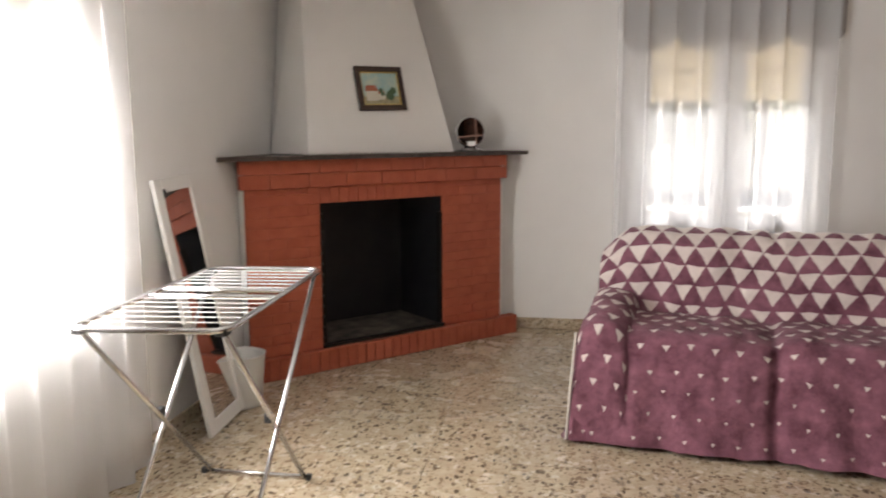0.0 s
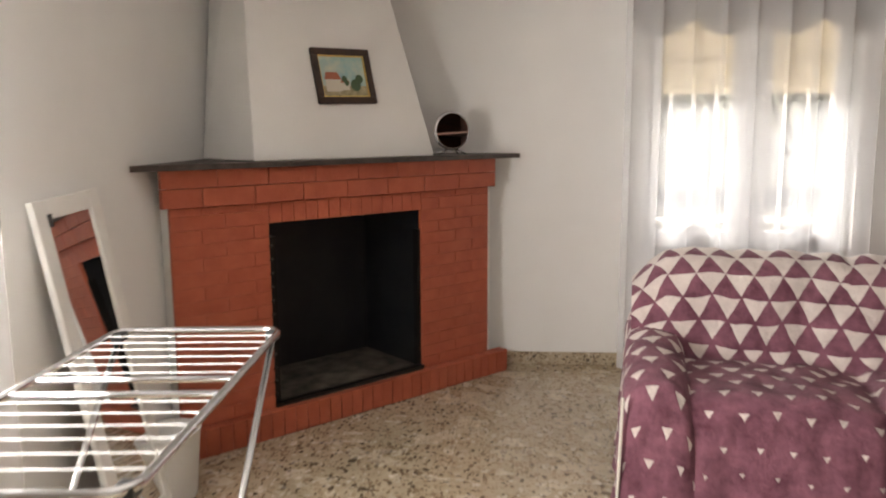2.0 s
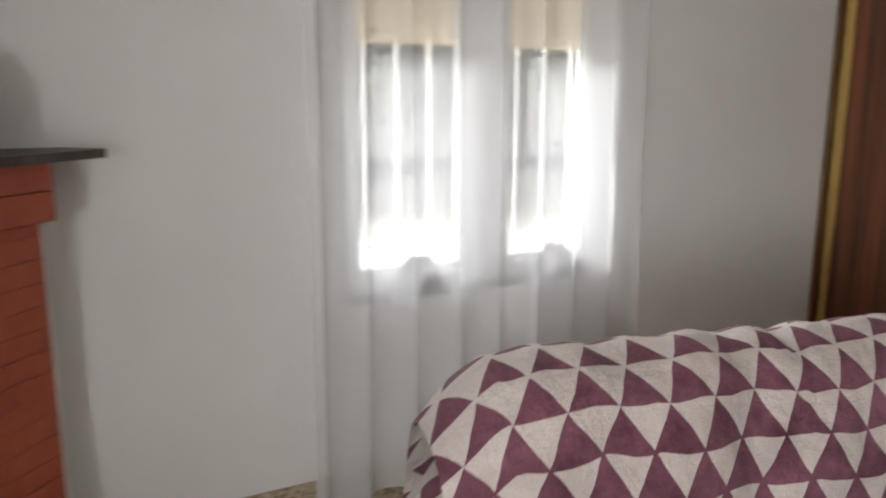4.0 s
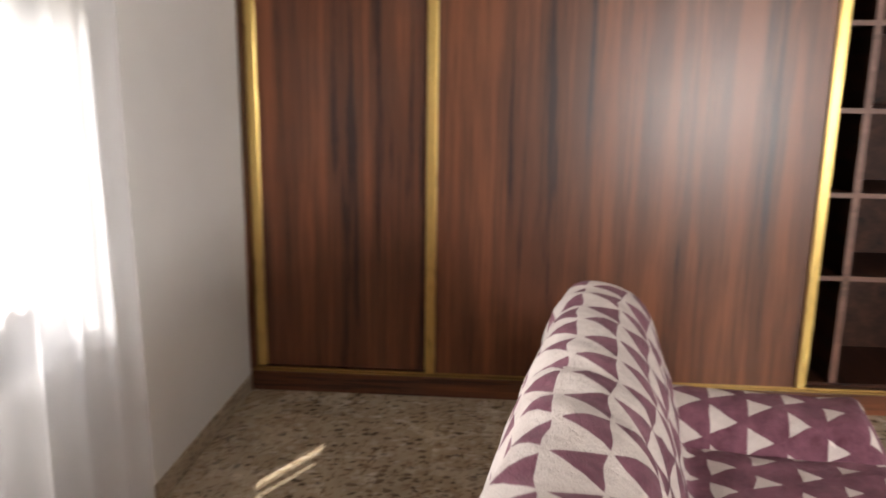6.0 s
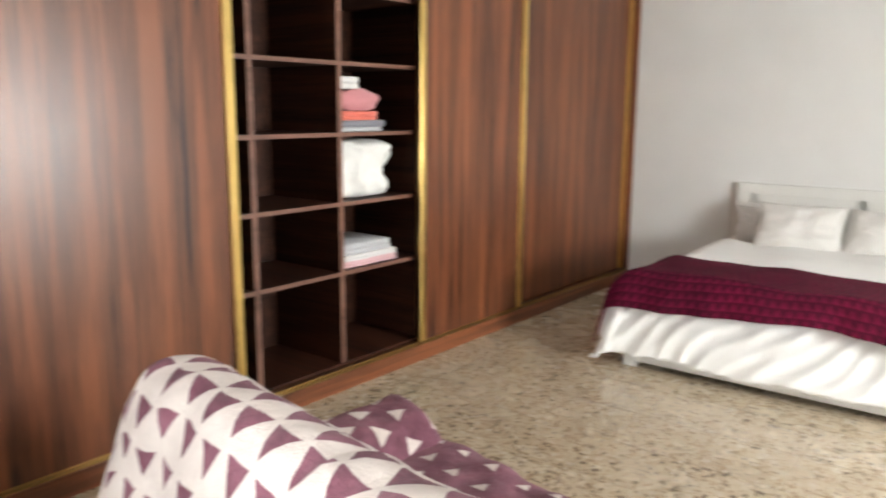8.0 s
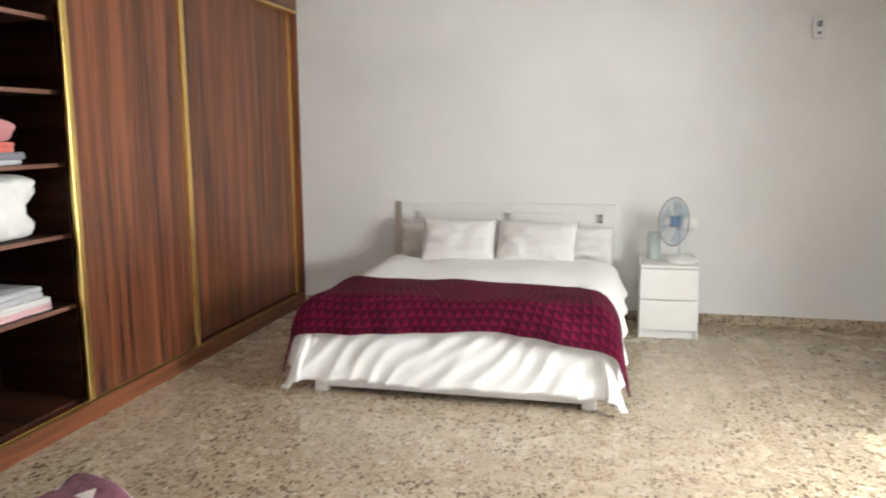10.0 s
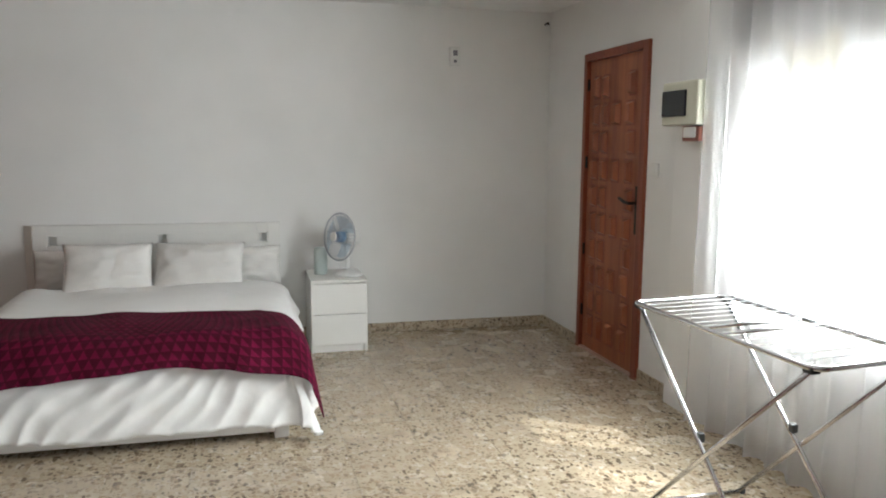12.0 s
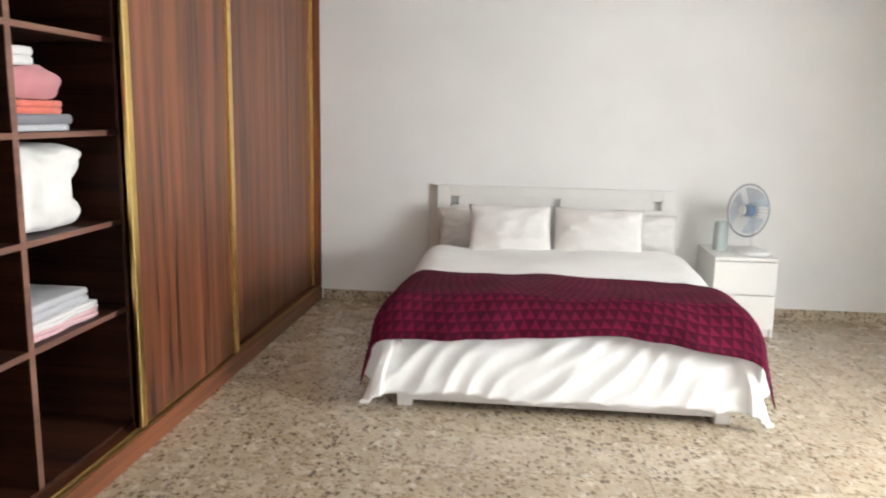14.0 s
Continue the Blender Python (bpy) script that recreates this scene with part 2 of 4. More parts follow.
def triangles(g, u, v, k, cell, row):
    """1 inside the pale triangles: a brick-bond of triangles, whose size is k."""
    r = g.math("DIVIDE", v, row)
    rf = g.math("FLOOR", r)
    vf = g.math("SUBTRACT", r, rf)
    odd = g.math("MULTIPLY", g.math("MODULO", g.math("ABSOLUTE", rf), 2.0), 0.5)
    uf = g.math("FRACT", g.math("ADD", g.math("DIVIDE", u, cell), odd))
    w = g.math("ADD", g.math("SUBTRACT", vf, 1.0), k)
    return g.math("GREATER_THAN", g.math("SUBTRACT", w, g.math("MULTIPLY", g.math("ABSOLUTE", g.math("SUBTRACT", uf, 0.5)), 2.0)), 0.0)


def throw_cloth():
    m = mat("mauve_triangle_throw", (0.3, 0.12, 0.17), 0.85)
    g = G(m)
    uv = g.t.nodes.new("ShaderNodeUVMap").outputs[0]
    ob = g.coords()
    wob = g.n("TexNoise", Vector=ob, Scale=9.0, Detail=2.0).outputs[1]
    ma = g.n("VectorMath")
    ma.operation = "MULTIPLY_ADD"
    g.put(ma.inputs[0], wob); ma.inputs[1].default_value = (0.02, 0.02, 0); g.put(ma.inputs[2], uv)
    s = g.n("SeparateXYZ", Vector=ma.outputs[0])
    u, v = s.outputs[0], s.outputs[1]
    # v is 0 at the hem behind the backrest and grows over the top to the front hem
    k = g.n("MapRange", Value=v, From_Min=0.05, From_Max=2.0, To_Min=1.75, To_Max=0.16).outputs[0]
    t = triangles(g, u, g.math("MULTIPLY", v, -1.0), k, 0.106, 0.096)
    big = g.noise(ob, 9, 6, 0.72)
    pur = g.ramp(big, (0.32, (0.105, 0.034, 0.053)), (0.68, (0.265, 0.110, 0.150)))
    pale = g.ramp(big, (0.3, (0.56, 0.49, 0.46)), (0.7, (0.70, 0.63, 0.59)))
    g.color(g.mix(t, pur, pale))
    g.b.inputs["Sheen Weight"].default_value = 0.08
    g.b.inputs["Specular IOR Level"].default_value = 0.2
    g.bump(g.math("ADD", g.math("MULTIPLY", g.noise(ob, 15, 5), 3.5), g.math("MULTIPLY", g.noise(ob, 300, 2), 0.6)), 0.55, 0.012)
    return m


THROW = throw_cloth()


def plum_cloth():
    m = mat("plum_plush_throw", (0.16, 0.004, 0.035), 0.8)
    g = G(m)
    uv = g.t.nodes.new("ShaderNodeUVMap").outputs[0]
    s = g.n("SeparateXYZ", Vector=uv)
    t = triangles(g, s.outputs[0], s.outputs[1], 0.88, 0.052, 0.047)
    ob = g.coords()
    big = g.noise(ob, 4, 6, 0.7)
    lo = g.ramp(big, (0.3, (0.034, 0.0006, 0.008)), (0.75, (0.082, 0.0015, 0.018)))
    # sheen of the embossed triangles, painted as a brighter colour
    hi = g.ramp(big, (0.3, (0.070, 0.001, 0.016)), (0.75, (0.20, 0.005, 0.044)))
    g.color(g.mix(t, lo, hi))
    g.b.inputs["Sheen Weight"].default_value = 0.0
    g.b.inputs["Specular IOR Level"].default_value = 0.15
    g.b.inputs["Sheen Tint"].default_value = (0.9, 0.3, 0.45, 1)
    g.bump(g.math("ADD", t, g.math("MULTIPLY", g.noise(ob, 200, 3), 0.5)), 0.9, 0.012)
    return m


PLUM = plum_cloth()

# ---- building helpers ----
ORIGIN = {}


def thing(name, at, label, category, group="", kind=""):
    o = new(name)
    o.empty_display_size = 0.1
    o.location = at
    ORIGIN[o] = Vector(at)
    return tagged(o, label, category, group, kind)


def part(name, bm, material, parent=None, label="", smooth=False):
    """Links a bmesh, modelled in room coordinates, as one mesh object under parent."""
    me = bpy.data.meshes.new(name)
    if bm.verts:
        lo = Vector([min(v.co[i] for v in bm.verts) for i in range(3)])
        hi = Vector([max(v.co[i] for v in bm.verts) for i in range(3)])
        c = Vector(((lo.x + hi.x) / 2, (lo.y + hi.y) / 2, lo.z))
    else:
        c = Vector()
    bmesh.ops.translate(bm, verts=bm.verts, vec=-c)
    bm.normal_update()
    if smooth:
        for f in bm.faces:
            f.smooth = True
    bm.to_mesh(me)
    bm.free()
    me.materials.append(material)
    o = new(name, me)
    ORIGIN[o] = c
    if parent:
        o.parent = parent
        o.location = c - ORIGIN[parent]
    else:
        o.location = c
    if label:
        tagged(o, label)
    return o


def box(bm, x0, x1, y0, y1, z0, z1, bevel=0.0, m=None):
    r = bmesh.ops.create_cube(bm, size=1, matrix=Matrix.LocRotScale(((x0 + x1) / 2, (y0 + y1) / 2, (z0 + z1) / 2), None, (abs(x1 - x0), abs(y1 - y0), abs(z1 - z0))))
    vs = r["verts"]
    if bevel:
        es = {e for v in vs for e in v.link_edges}
        vs = bmesh.ops.bevel(bm, geom=list(es), offset=bevel, segments=2, profile=0.5, affect="EDGES")["verts"]
    if m is not None:
        bmesh.ops.transform(bm, matrix=m, verts=vs)
    return bm


def boxes(*dims, bevel=0.0):
    bm = bmesh.new()
    for d in dims:
        box(bm, *d, bevel=bevel)
    return bm


def tube(bm, pts, r, seg=8):
    """A round tube along a line of points."""
    pts = [Vector(p) for p in pts]
    rings = []
    for i, p in enumerate(pts):
        d = (pts[min(i + 1, len(pts) - 1)] - pts[max(i - 1, 0)]).normalized()
        q = d.to_track_quat("Z", "Y")
        rings.append([bm.verts.new(p + q @ Vector((r * math.cos(a), r * math.sin(a), 0))) for a in [2 * math.pi * k / seg for k in range(seg)]])
    for a, b in zip(rings, rings[1:]):
        for k in range(seg):
            bm.faces.new((a[k], a[(k + 1) % seg], b[(k + 1) % seg], b[k]))
    bm.faces.new(rings[0][::-1])
    bm.faces.new(rings[-1])
    return bm


def prism(bm, poly, z0, z1, poly1=None):
    """A solid between a floor outline and a top outline."""
    lo = [bm.verts.new((x, y, z0)) for x, y in poly]
    hi = [bm.verts.new((x, y, z1)) for x, y in (poly1 or poly)]
    n = len(lo)
    for i in range(n):
        bm.faces.new((lo[i], lo[(i + 1) % n], hi[(i + 1) % n], hi[i]))
    bm.faces.new(lo[::-1])
    bm.faces.new(hi)
    bmesh.ops.recalc_face_normals(bm, faces=bm.faces)
    return bm


def grid(bm, nu, nv, f, uv=None):
    """A sheet: f(i / nu, j / nv) gives the place, uv(...) its cloth coordinates in metres."""
    vs = [[bm.verts.new(f(i / nu, j / nv)) for i in range(nu + 1)] for j in range(nv + 1)]
    lay = bm.loops.layers.uv.verify() if uv else None
    for j in range(nv):
        for i in range(nu):
            fc = bm.faces.new((vs[j][i], vs[j][i + 1], vs[j + 1][i + 1], vs[j + 1][i]))
            fc.smooth = True
            if uv:
                for lp, (a, b) in zip(fc.loops, ((i, j), (i + 1, j), (i + 1, j + 1), (i, j + 1))):
                    lp[lay].uv = uv(a / nu, b / nv)
    return bm


def lathe(bm, prof, seg=24, m=None):
    rings = [[bm.verts.new((r * math.cos(2 * math.pi * k / seg), r * math.sin(2 * math.pi * k / seg), z)) for k in range(seg)] for r, z in prof]
    for a, b in zip(rings, rings[1:]):
        for k in range(seg):
            bm.faces.new((a[k], a[(k + 1) % seg], b[(k + 1) % seg], b[k])).smooth = True
    bm.faces.new(rings[0][::-1])
    bm.faces.new(rings[-1])
    if m is not None:
        bmesh.ops.transform(bm, matrix=m, verts=[v for r in rings for v in r])
    return bm


def nz(*p):
    return noise.noise(Vector(p))


# ---- structure ----
X0, X1, Y0, Y1, H = -0.02, 5.22, -6.28, 0.0, 2.46
NW_X0, NW_X1 = 2.18, 3.34       # north window, its opening
WW_Y0, WW_Y1 = -3.80, -2.64     # west window
WZ0, WZ1 = 0.68, 2.06
DY0, DY1, DZ = -5.60, -4.72, 2.07
T = 0.28


def holed_wall(name, axis, at, thick, a0, a1, holes, label):
    """A wall along an axis, made of the pieces round its openings."""
    bm = bmesh.new()
    def put(p0, p1, z0, z1):
        if axis == "x":
            box(bm, p0, p1, at, at + thick, z0, z1)
        else:
            box(bm, at, at + thick, p0, p1, z0, z1)
    edge = a0
    for h0, h1, z0, z1 in holes:
        put(edge, h0, -0.1, H + 0.2)
        if z0 > 0:
            put(h0, h1, -0.1, z0)
        put(h0, h1, z1, H + 0.2)
        edge = h1
    put(edge, a1, -0.1, H + 0.2)
    bmesh.ops.remove_doubles(bm, verts=bm.verts, dist=1e-5)
    return tagged(part(name, bm, WALL), label, "wall", kind="structure")


holed_wall("wall_north", "x", Y1, T, X0 - T, X1 + T, [(NW_X0, NW_X1, WZ0, WZ1)], "white plastered wall with a curtained window")
holed_wall("wall_west", "y", X0, -T, Y0, Y1, [(DY0, DY1, 0, DZ), (WW_Y0, WW_Y1, WZ0, WZ1)], "white plastered wall with a door and a window")
holed_wall("wall_south", "x", Y0, -T, X0 - T, X1 + T, [], "plain white plastered wall behind the bed")
holed_wall("wall_east", "y", X1, T, Y0, Y1, [], "plain white wall behind the wardrobe")
tagged(part("ceiling", boxes((X0 - T, X1 + T, Y0 - T, Y1 + T, H, H + 0.18)), CEIL), "white painted ceiling", "ceiling", kind="structure")
tagged(part("wall_pilaster", boxes((X0, X0 + 0.055, -4.33, -3.98, 0, H), bevel=0.004), WALL), "shallow white plastered pilaster beside the curtain", "pilaster", kind="structure")
floor = tagged(part("floor", boxes((X0 - T, X1 + T, Y0 - T, Y1 + T, -0.12, -0.002)), GROUT), "speckled beige terrazzo tile floor", "floor", kind="structure")
for nm, d in (("baseboard_north", (1.40, 4.56, Y1 - 0.012, Y1, 0, 0.075)), ("baseboard_south", (X0, 4.56, Y0, Y0 + 0.012, 0, 0.075)),
              ("baseboard_west_door", (X0, X0 + 0.012, Y0 + 0.012, DY0 - 0.005, 0, 0.075)),
              ("baseboard_west", (X0, X0 + 0.012, -3.98, -1.62, 0, 0.075)), ("baseboard_west_middle", (X0, X0 + 0.012, DY1 + 0.005, -4.33, 0, 0.075))):
    tagged(part(nm, boxes(d, bevel=0.003), SKIRT), "speckled terrazzo skirting along the wall", "baseboard", kind="structure")


# ---- windows ----
def window(name, m, w):
    """A two-leaf window with roller shutter, bars and sill; local x across, y outwards, z up, from the opening's low corner."""
    h = WZ1 - WZ0
    o = thing(name, m.translation, "white two-leaf window with a half-lowered roller shutter and bars outside", "window", kind="structure")
    def add(nm, bm, mt, label="", parent=o):
        bmesh.ops.transform(bm, matrix=m, verts=bm.verts)
        return part(nm, bm, mt, parent, label)
    f = 0.05
    yb = 0.10
    add("window_frame", boxes((0, f, yb, yb + 0.06, 0, h), (w - f, w, yb, yb + 0.06, 0, h), (f, w - f, yb, yb + 0.06, 0, f), (f, w - f, yb, yb + 0.06, h - f, h)), UPVC)
    for k in (0, 1):
        a, b = (f, w / 2) if k == 0 else (w / 2, w - f)
        s = 0.052
        sa, sb = (s, 0.085) if k == 0 else (0.125, s)      # the meeting stiles are the wide ones
        a, b = a + 0.002, b - 0.002
        lf = add("sash", boxes((a, a + sa, yb - 0.02, yb + 0.03, f, h - f), (b - sb, b, yb - 0.02, yb + 0.03, f, h - f), (a + sa, b - sb, yb - 0.02, yb + 0.03, f, f + s), (a + sa, b - sb, yb - 0.02, yb + 0.03, h - f - s, h - f), bevel=0.004), UPVC)
        g = add("pane", boxes((a + sa, b - sb, yb, yb + 0.006, f + s, h - f - s)), PANE, parent=lf)
        g.visible_shadow = False
    add("window_handle", tube(boxes((w / 2 - 0.015, w / 2 + 0.015, yb - 0.035, yb - 0.02, 0.48, 0.6), bevel=0.003), [(w / 2, yb - 0.035, 0.55), (w / 2, yb - 0.06, 0.55), (w / 2, yb - 0.06, 0.43)], 0.008), UPVC)
    add("window_sill", boxes((0.002, w - 0.002, 0.002, yb, 0.0, 0.012), bevel=0.003), SILL)
    n = 11
    for k in range(n):
        z = h - 0.045 * (k + 1)
        add("shutter_slat", boxes((0.03, w - 0.03, yb + 0.085, yb + 0.097, z + 0.001, z + 0.043), bevel=0.003), SHUTTER)
    for k in range(9):
        x = 0.06 + (w - 0.12) * k / 8
        add("bar", tube(bmesh.new(), [(x, T - 0.04, 0.0), (x, T - 0.04, h)], 0.012, 6), UPVC)
    for z in (0.14, h - 0.3):
        add("rail", boxes((0, w, T - 0.05, T - 0.03, z, z + 0.022)), UPVC)
    return o


window("window_1", Matrix.Translation((NW_X0, Y1, WZ0)), NW_X1 - NW_X0)
window("window_2", Matrix.Translation((X0, WW_Y0, WZ0)) @ Matrix.Rotation(radians(90), 4, "Z"), WW_Y1 - WW_Y0)


def curtain(name, a, b, out, label, seed, voile):
    """A floor-length voile from a to b (plan points), with pleats that lean out from the wall by out."""
    a, b, out = Vector((*a, 0)), Vector((*b, 0)), Vector((*out, 0))
    L = (b - a).length
    o = thing(name, (a + b) / 2, label, "curtain")
    top = 2.40
    def f(u, v):
        z = 0.012 + (top - 0.012) * (1 - v)
        s = u * L
        amp = 0.013 + 0.017 * v
        w = math.sin(s * 2 * math.pi / 0.165 + 2.2 * nz(s * 3, seed, 0)) * amp + 0.03 * nz(s * 2.3, v * 1.2, seed)
        side = 0.02 * math.sin(s * 2 * math.pi / 0.165 + 1.3) + 0.02 * nz(s * 2, v * 2, seed + 5) * v
        p = a + (b - a) * u + out * (0.085 + w) + (b - a).normalized() * side
        return (p.x, p.y, z + 0.012 * nz(s * 4, seed, 3) * (v > 0.99))
    part("voile", grid(bmesh.new(), int(L / 0.012), 24, f), voile, o)
    hem = lambda u, v: tuple(Vector(f(u, 0.972 + 0.028 * v)) + out * 0.002)
    part("hem", grid(bmesh.new(), int(L / 0.012), 2, hem), voile, o)
    part("rod", tube(bmesh.new(), [tuple(a + out * 0.085 + Vector((0, 0, top + 0.015))), tuple(b + out * 0.085 + Vector((0, 0, top + 0.015)))], 0.012), UPVC, o)
    for u in (0.03, 0.97):
        p = a + (b - a) * u
        part("bracket", tube(bmesh.new(), [tuple(p + Vector((0, 0, top + 0.015))), tuple(p + out * 0.085 + Vector((0, 0, top + 0.015)))], 0.007), UPVC, o)
    return o


curtain("voile_curtain", (2.03, Y1), (3.37, Y1), (0, -1), "white sheer floor-length curtain over a barred window", 3.1, VOILE_DENSE)
curtain("voile_curtain", (X0, -4.05), (X0, -2.55), (1, 0), "white sheer floor-length curtain glowing with daylight", 8.7, VOILE)


def valance(a, b, out):
    a, b, out = Vector((*a, 0)), Vector((*b, 0)), Vector((*out, 0))
    L = (b - a).length
    o = thing("scalloped_valance", (a + b) / 2 + Vector((0, 0, 1.7)), "grey scalloped window valance behind the sheer curtain", "valance")
    def f(u, v):
        s = u * L
        low = 1.98 - 0.11 * abs(math.sin(math.pi * (u * 4))) ** 0.6
        p = a + (b - a) * u + out * (0.022 + 0.012 * math.sin(s * 2 * math.pi / 0.07))
        return (p.x, p.y, 2.2 + (low - 2.2) * v)
    part("valance_cloth", grid(bmesh.new(), 110, 10, f), VALANCE, o)
    part("valance_rail", tube(bmesh.new(), [tuple(a + out * 0.022 + Vector((0, 0, 2.2))), tuple(b + out * 0.022 + Vector((0, 0, 2.2)))], 0.008), UPVC, o)
    return o


valance((NW_X0 - 0.1, Y1), (NW_X1 + 0.1, Y1), (0, -1))
valance((X0, WW_Y0 - 0.1), (X0, WW_Y1 + 0.1), (1, 0))


def tieback(at, n):
    bm = bmesh.new()
    def f(u, v):
        a = 2 * math.pi * u
        r = (0.036 + 0.042 * v) * (1 + 0.22 * math.sin(3 * a + n) + 0.1 * math.sin(7 * a))
        return (at[0] + r * 1.15 * math.cos(a), at[1] + 0.55 * r * math.sin(a), at[2] + 0.12 * (1 - v) ** 0.8 + 0.01 * math.sin(4 * a + n))
    grid(bm, 28, 8, f)
    bmesh.ops.remove_doubles(bm, verts=bm.verts, dist=1e-5)
    bmesh.ops.holes_fill(bm, edges=bm.edges)
    return tagged(part("bunched_cloth", bm, cloth("grey_bunched_cloth", (0.10, 0.085, 0.08)), None, smooth=True), "grey bunched cloth resting on the window sill", "cloth")


tieback((2.49, 0.045, WZ0 + 0.012), 0.0)
tieback((3.08, 0.045, WZ0 + 0.012), 2.0)
tieback((X0 - 0.048, -3.02, WZ0 + 0.012), 1.0)

# ---- outside ----
GROUND = mat("pale_gravel", (0.5, 0.48, 0.42), 0.95)
_g = G(GROUND)
_g.color(_g.ramp(_g.noise(_g.coords(), 1.5, 8), (0.35, (0.27, 0.26, 0.21)), (0.7, (0.40, 0.38, 0.33))))
bm = bmesh.new()
grid(bm, 4, 4, lambda u, v: (-400 + 800 * u, -400 + 800 * v, -0.2))
tagged(part("ground", bm, GROUND), "pale gravel ground outside the windows", "ground", kind="structure")
LEAF = mat("leaves", (0.06, 0.10, 0.03), 0.6)
_g = G(LEAF)
_g.color(_g.ramp(_g.t.nodes.new("ShaderNodeNewGeometry").outputs["Random Per Island"], (0.1, (0.04, 0.075, 0.02)), (0.9, (0.12, 0.16, 0.05))))
BARK = mat("bark", (0.16, 0.12, 0.08), 0.9)


def tree(x, y, h, seed):
    rnd = random.Random(seed)
    o = thing("garden_tree", (x, y, -0.2), "leafy green garden tree seen through the window", "tree", "garden trees")
    bm = bmesh.new()
    tops = []
    tube(bm, [(x, y, -0.2), (x + 0.05, y, h * 0.25), (x - 0.03, y + 0.05, h * 0.5)], 0.11, 8)
    for k in range(7):
        a = k * 0.9 + rnd.random()
        e = (x + math.cos(a) * h * 0.27, y + math.sin(a) * h * 0.27, h * (0.5 + 0.4 * rnd.random()))
        tube(bm, [(x, y, h * 0.38), ((x + e[0]) / 2, (y + e[1]) / 2, h * 0.5), e], 0.035, 6)
        tops.append(e)
    part("trunk", bm, BARK, o)
    vs, fs = [], []
    for k in range(3200):
        e = tops[k % 7]
        c = Vector(e) + Vector((rnd.gauss(0, 0.75), rnd.gauss(0, 0.6), rnd.gauss(-0.5, 0.8)))
        q = Euler((rnd.random() * 6, rnd.random() * 6, rnd.random() * 6)).to_matrix()
        s = 0.10 + 0.08 * rnd.random()
        i = len(vs)
        vs += [c + q @ Vector(p) * s for p in ((-1, 0, 0), (0, -0.5, 0.1), (1, 0, 0), (0, 0.5, 0.1))]
        fs.append((i, i + 1, i + 2, i + 3))
    me = bpy.data.meshes.new("crown")
    me.from_pydata([tuple(v - Vector((x, y, -0.2))) for v in vs], [], fs)
    me.materials.append(LEAF)
    c = new("crown", me)
    c.parent = o
    return o


for i, (x, y, h) in enumerate(((-3.0, 15, 5.2), (0.5, 16.5, 6.0), (3.6, 15, 5.4), (6.8, 16, 6.2), (10.0, 15, 5.0), (13.5, 16, 6.0), (17.0, 15, 5.5), (-6.5, -3.0, 3.8), (-8.5, -6.0, 4.4))):
    tree(x, y, h, i)

# ---- fireplace, set across the corner ----
# local axes: s along its front, d out from the corner, z up
FP = Matrix.Translation((X0, Y1, 0)) @ Matrix(((0.7071, 0.7071, 0, 0), (0.7071, -0.7071, 0, 0), (0, 0, 1, 0), (0, 0, 0, 1)))
FACE, BASE_D, SH_D = 1.065, 1.115, 1.14
S0, S1, OP0, OP1, OZ0, OZ1, MZ = -0.965, 0.815, -0.525, 0.335, 0.135, 0.965, 1.215
fire = thing("fireplace", FP @ Vector((-0.1, 1.0, 0)), "corner fireplace of red painted brick with a sooted firebox", "fireplace")


def fp_part(name, bm, mt, label="", parent=fire, smooth=False):
    bmesh.ops.transform(bm, matrix=FP, verts=bm.verts)
    bmesh.ops.recalc_face_normals(bm, faces=bm.faces)
    return part(name, bm, mt, parent, label, smooth)


e = 0.012
back = FACE - 0.02
fp_part("plaster_core", prism(prism(bmesh.new(), [(S0, back), (OP0 - e, back), (OP0 - e, 0.62), (S0, -S0 + 0.004)], 0, MZ),
        [(OP1 + e, back), (S1 + 0.03, back), (S1 + 0.03, S1 + 0.034), (OP1 + e, OP1 + 0.02)], 0, MZ), HOOD, "white plaster sides")
fp_part("lintel", boxes((OP0 - e, OP1 + e, 0.56, back, OZ1 + e, MZ)), BRICK)
fp_part("hearth_block", boxes((OP0 - e, OP1 + e, 0.56, back, 0, OZ0 - e)), BRICK)
fp_part("joint_bed", boxes((S0, OP0, back, FACE - 0.004, 0, MZ), (OP1, S1, back, FACE - 0.004, 0, MZ), (OP0, OP1, back, FACE - 0.004, OZ1 + 0.003, MZ), (OP0, OP1, back, FACE - 0.004, 0, OZ0 - 0.003)), BRICK)
fp_part("firebox_back", boxes((OP0 - e, OP1 + e, 0.545, 0.56, OZ0, OZ1)), SOOT)
fp_part("firebox_side", boxes((OP0 - e, OP0, 0.56, back, OZ0, OZ1)), SOOT)
fp_part("firebox_side", boxes((OP1, OP1 + e, 0.56, back, OZ0, OZ1)), SOOT)
fp_part("firebox_top", boxes((OP0, OP1, 0.56, back, OZ1, OZ1 + e)), SOOT)
fp_part("hearth_floor", boxes((OP0, OP1, 0.56, FACE + 0.012, OZ0 - e, OZ0)), ASH)
bm = boxes((OP0, OP0 + 0.028, FACE - 0.05, FACE - 0.004, OZ0, OZ1 - 0.06), (OP1 - 0.015, OP1, FACE - 0.05, FACE - 0.01, OZ0, OZ1 - 0.1), (OP0, OP1, FACE - 0.02, FACE + 0.02, OZ0, OZ0 + 0.012))
fp_part("iron_edging", bm, IRON)
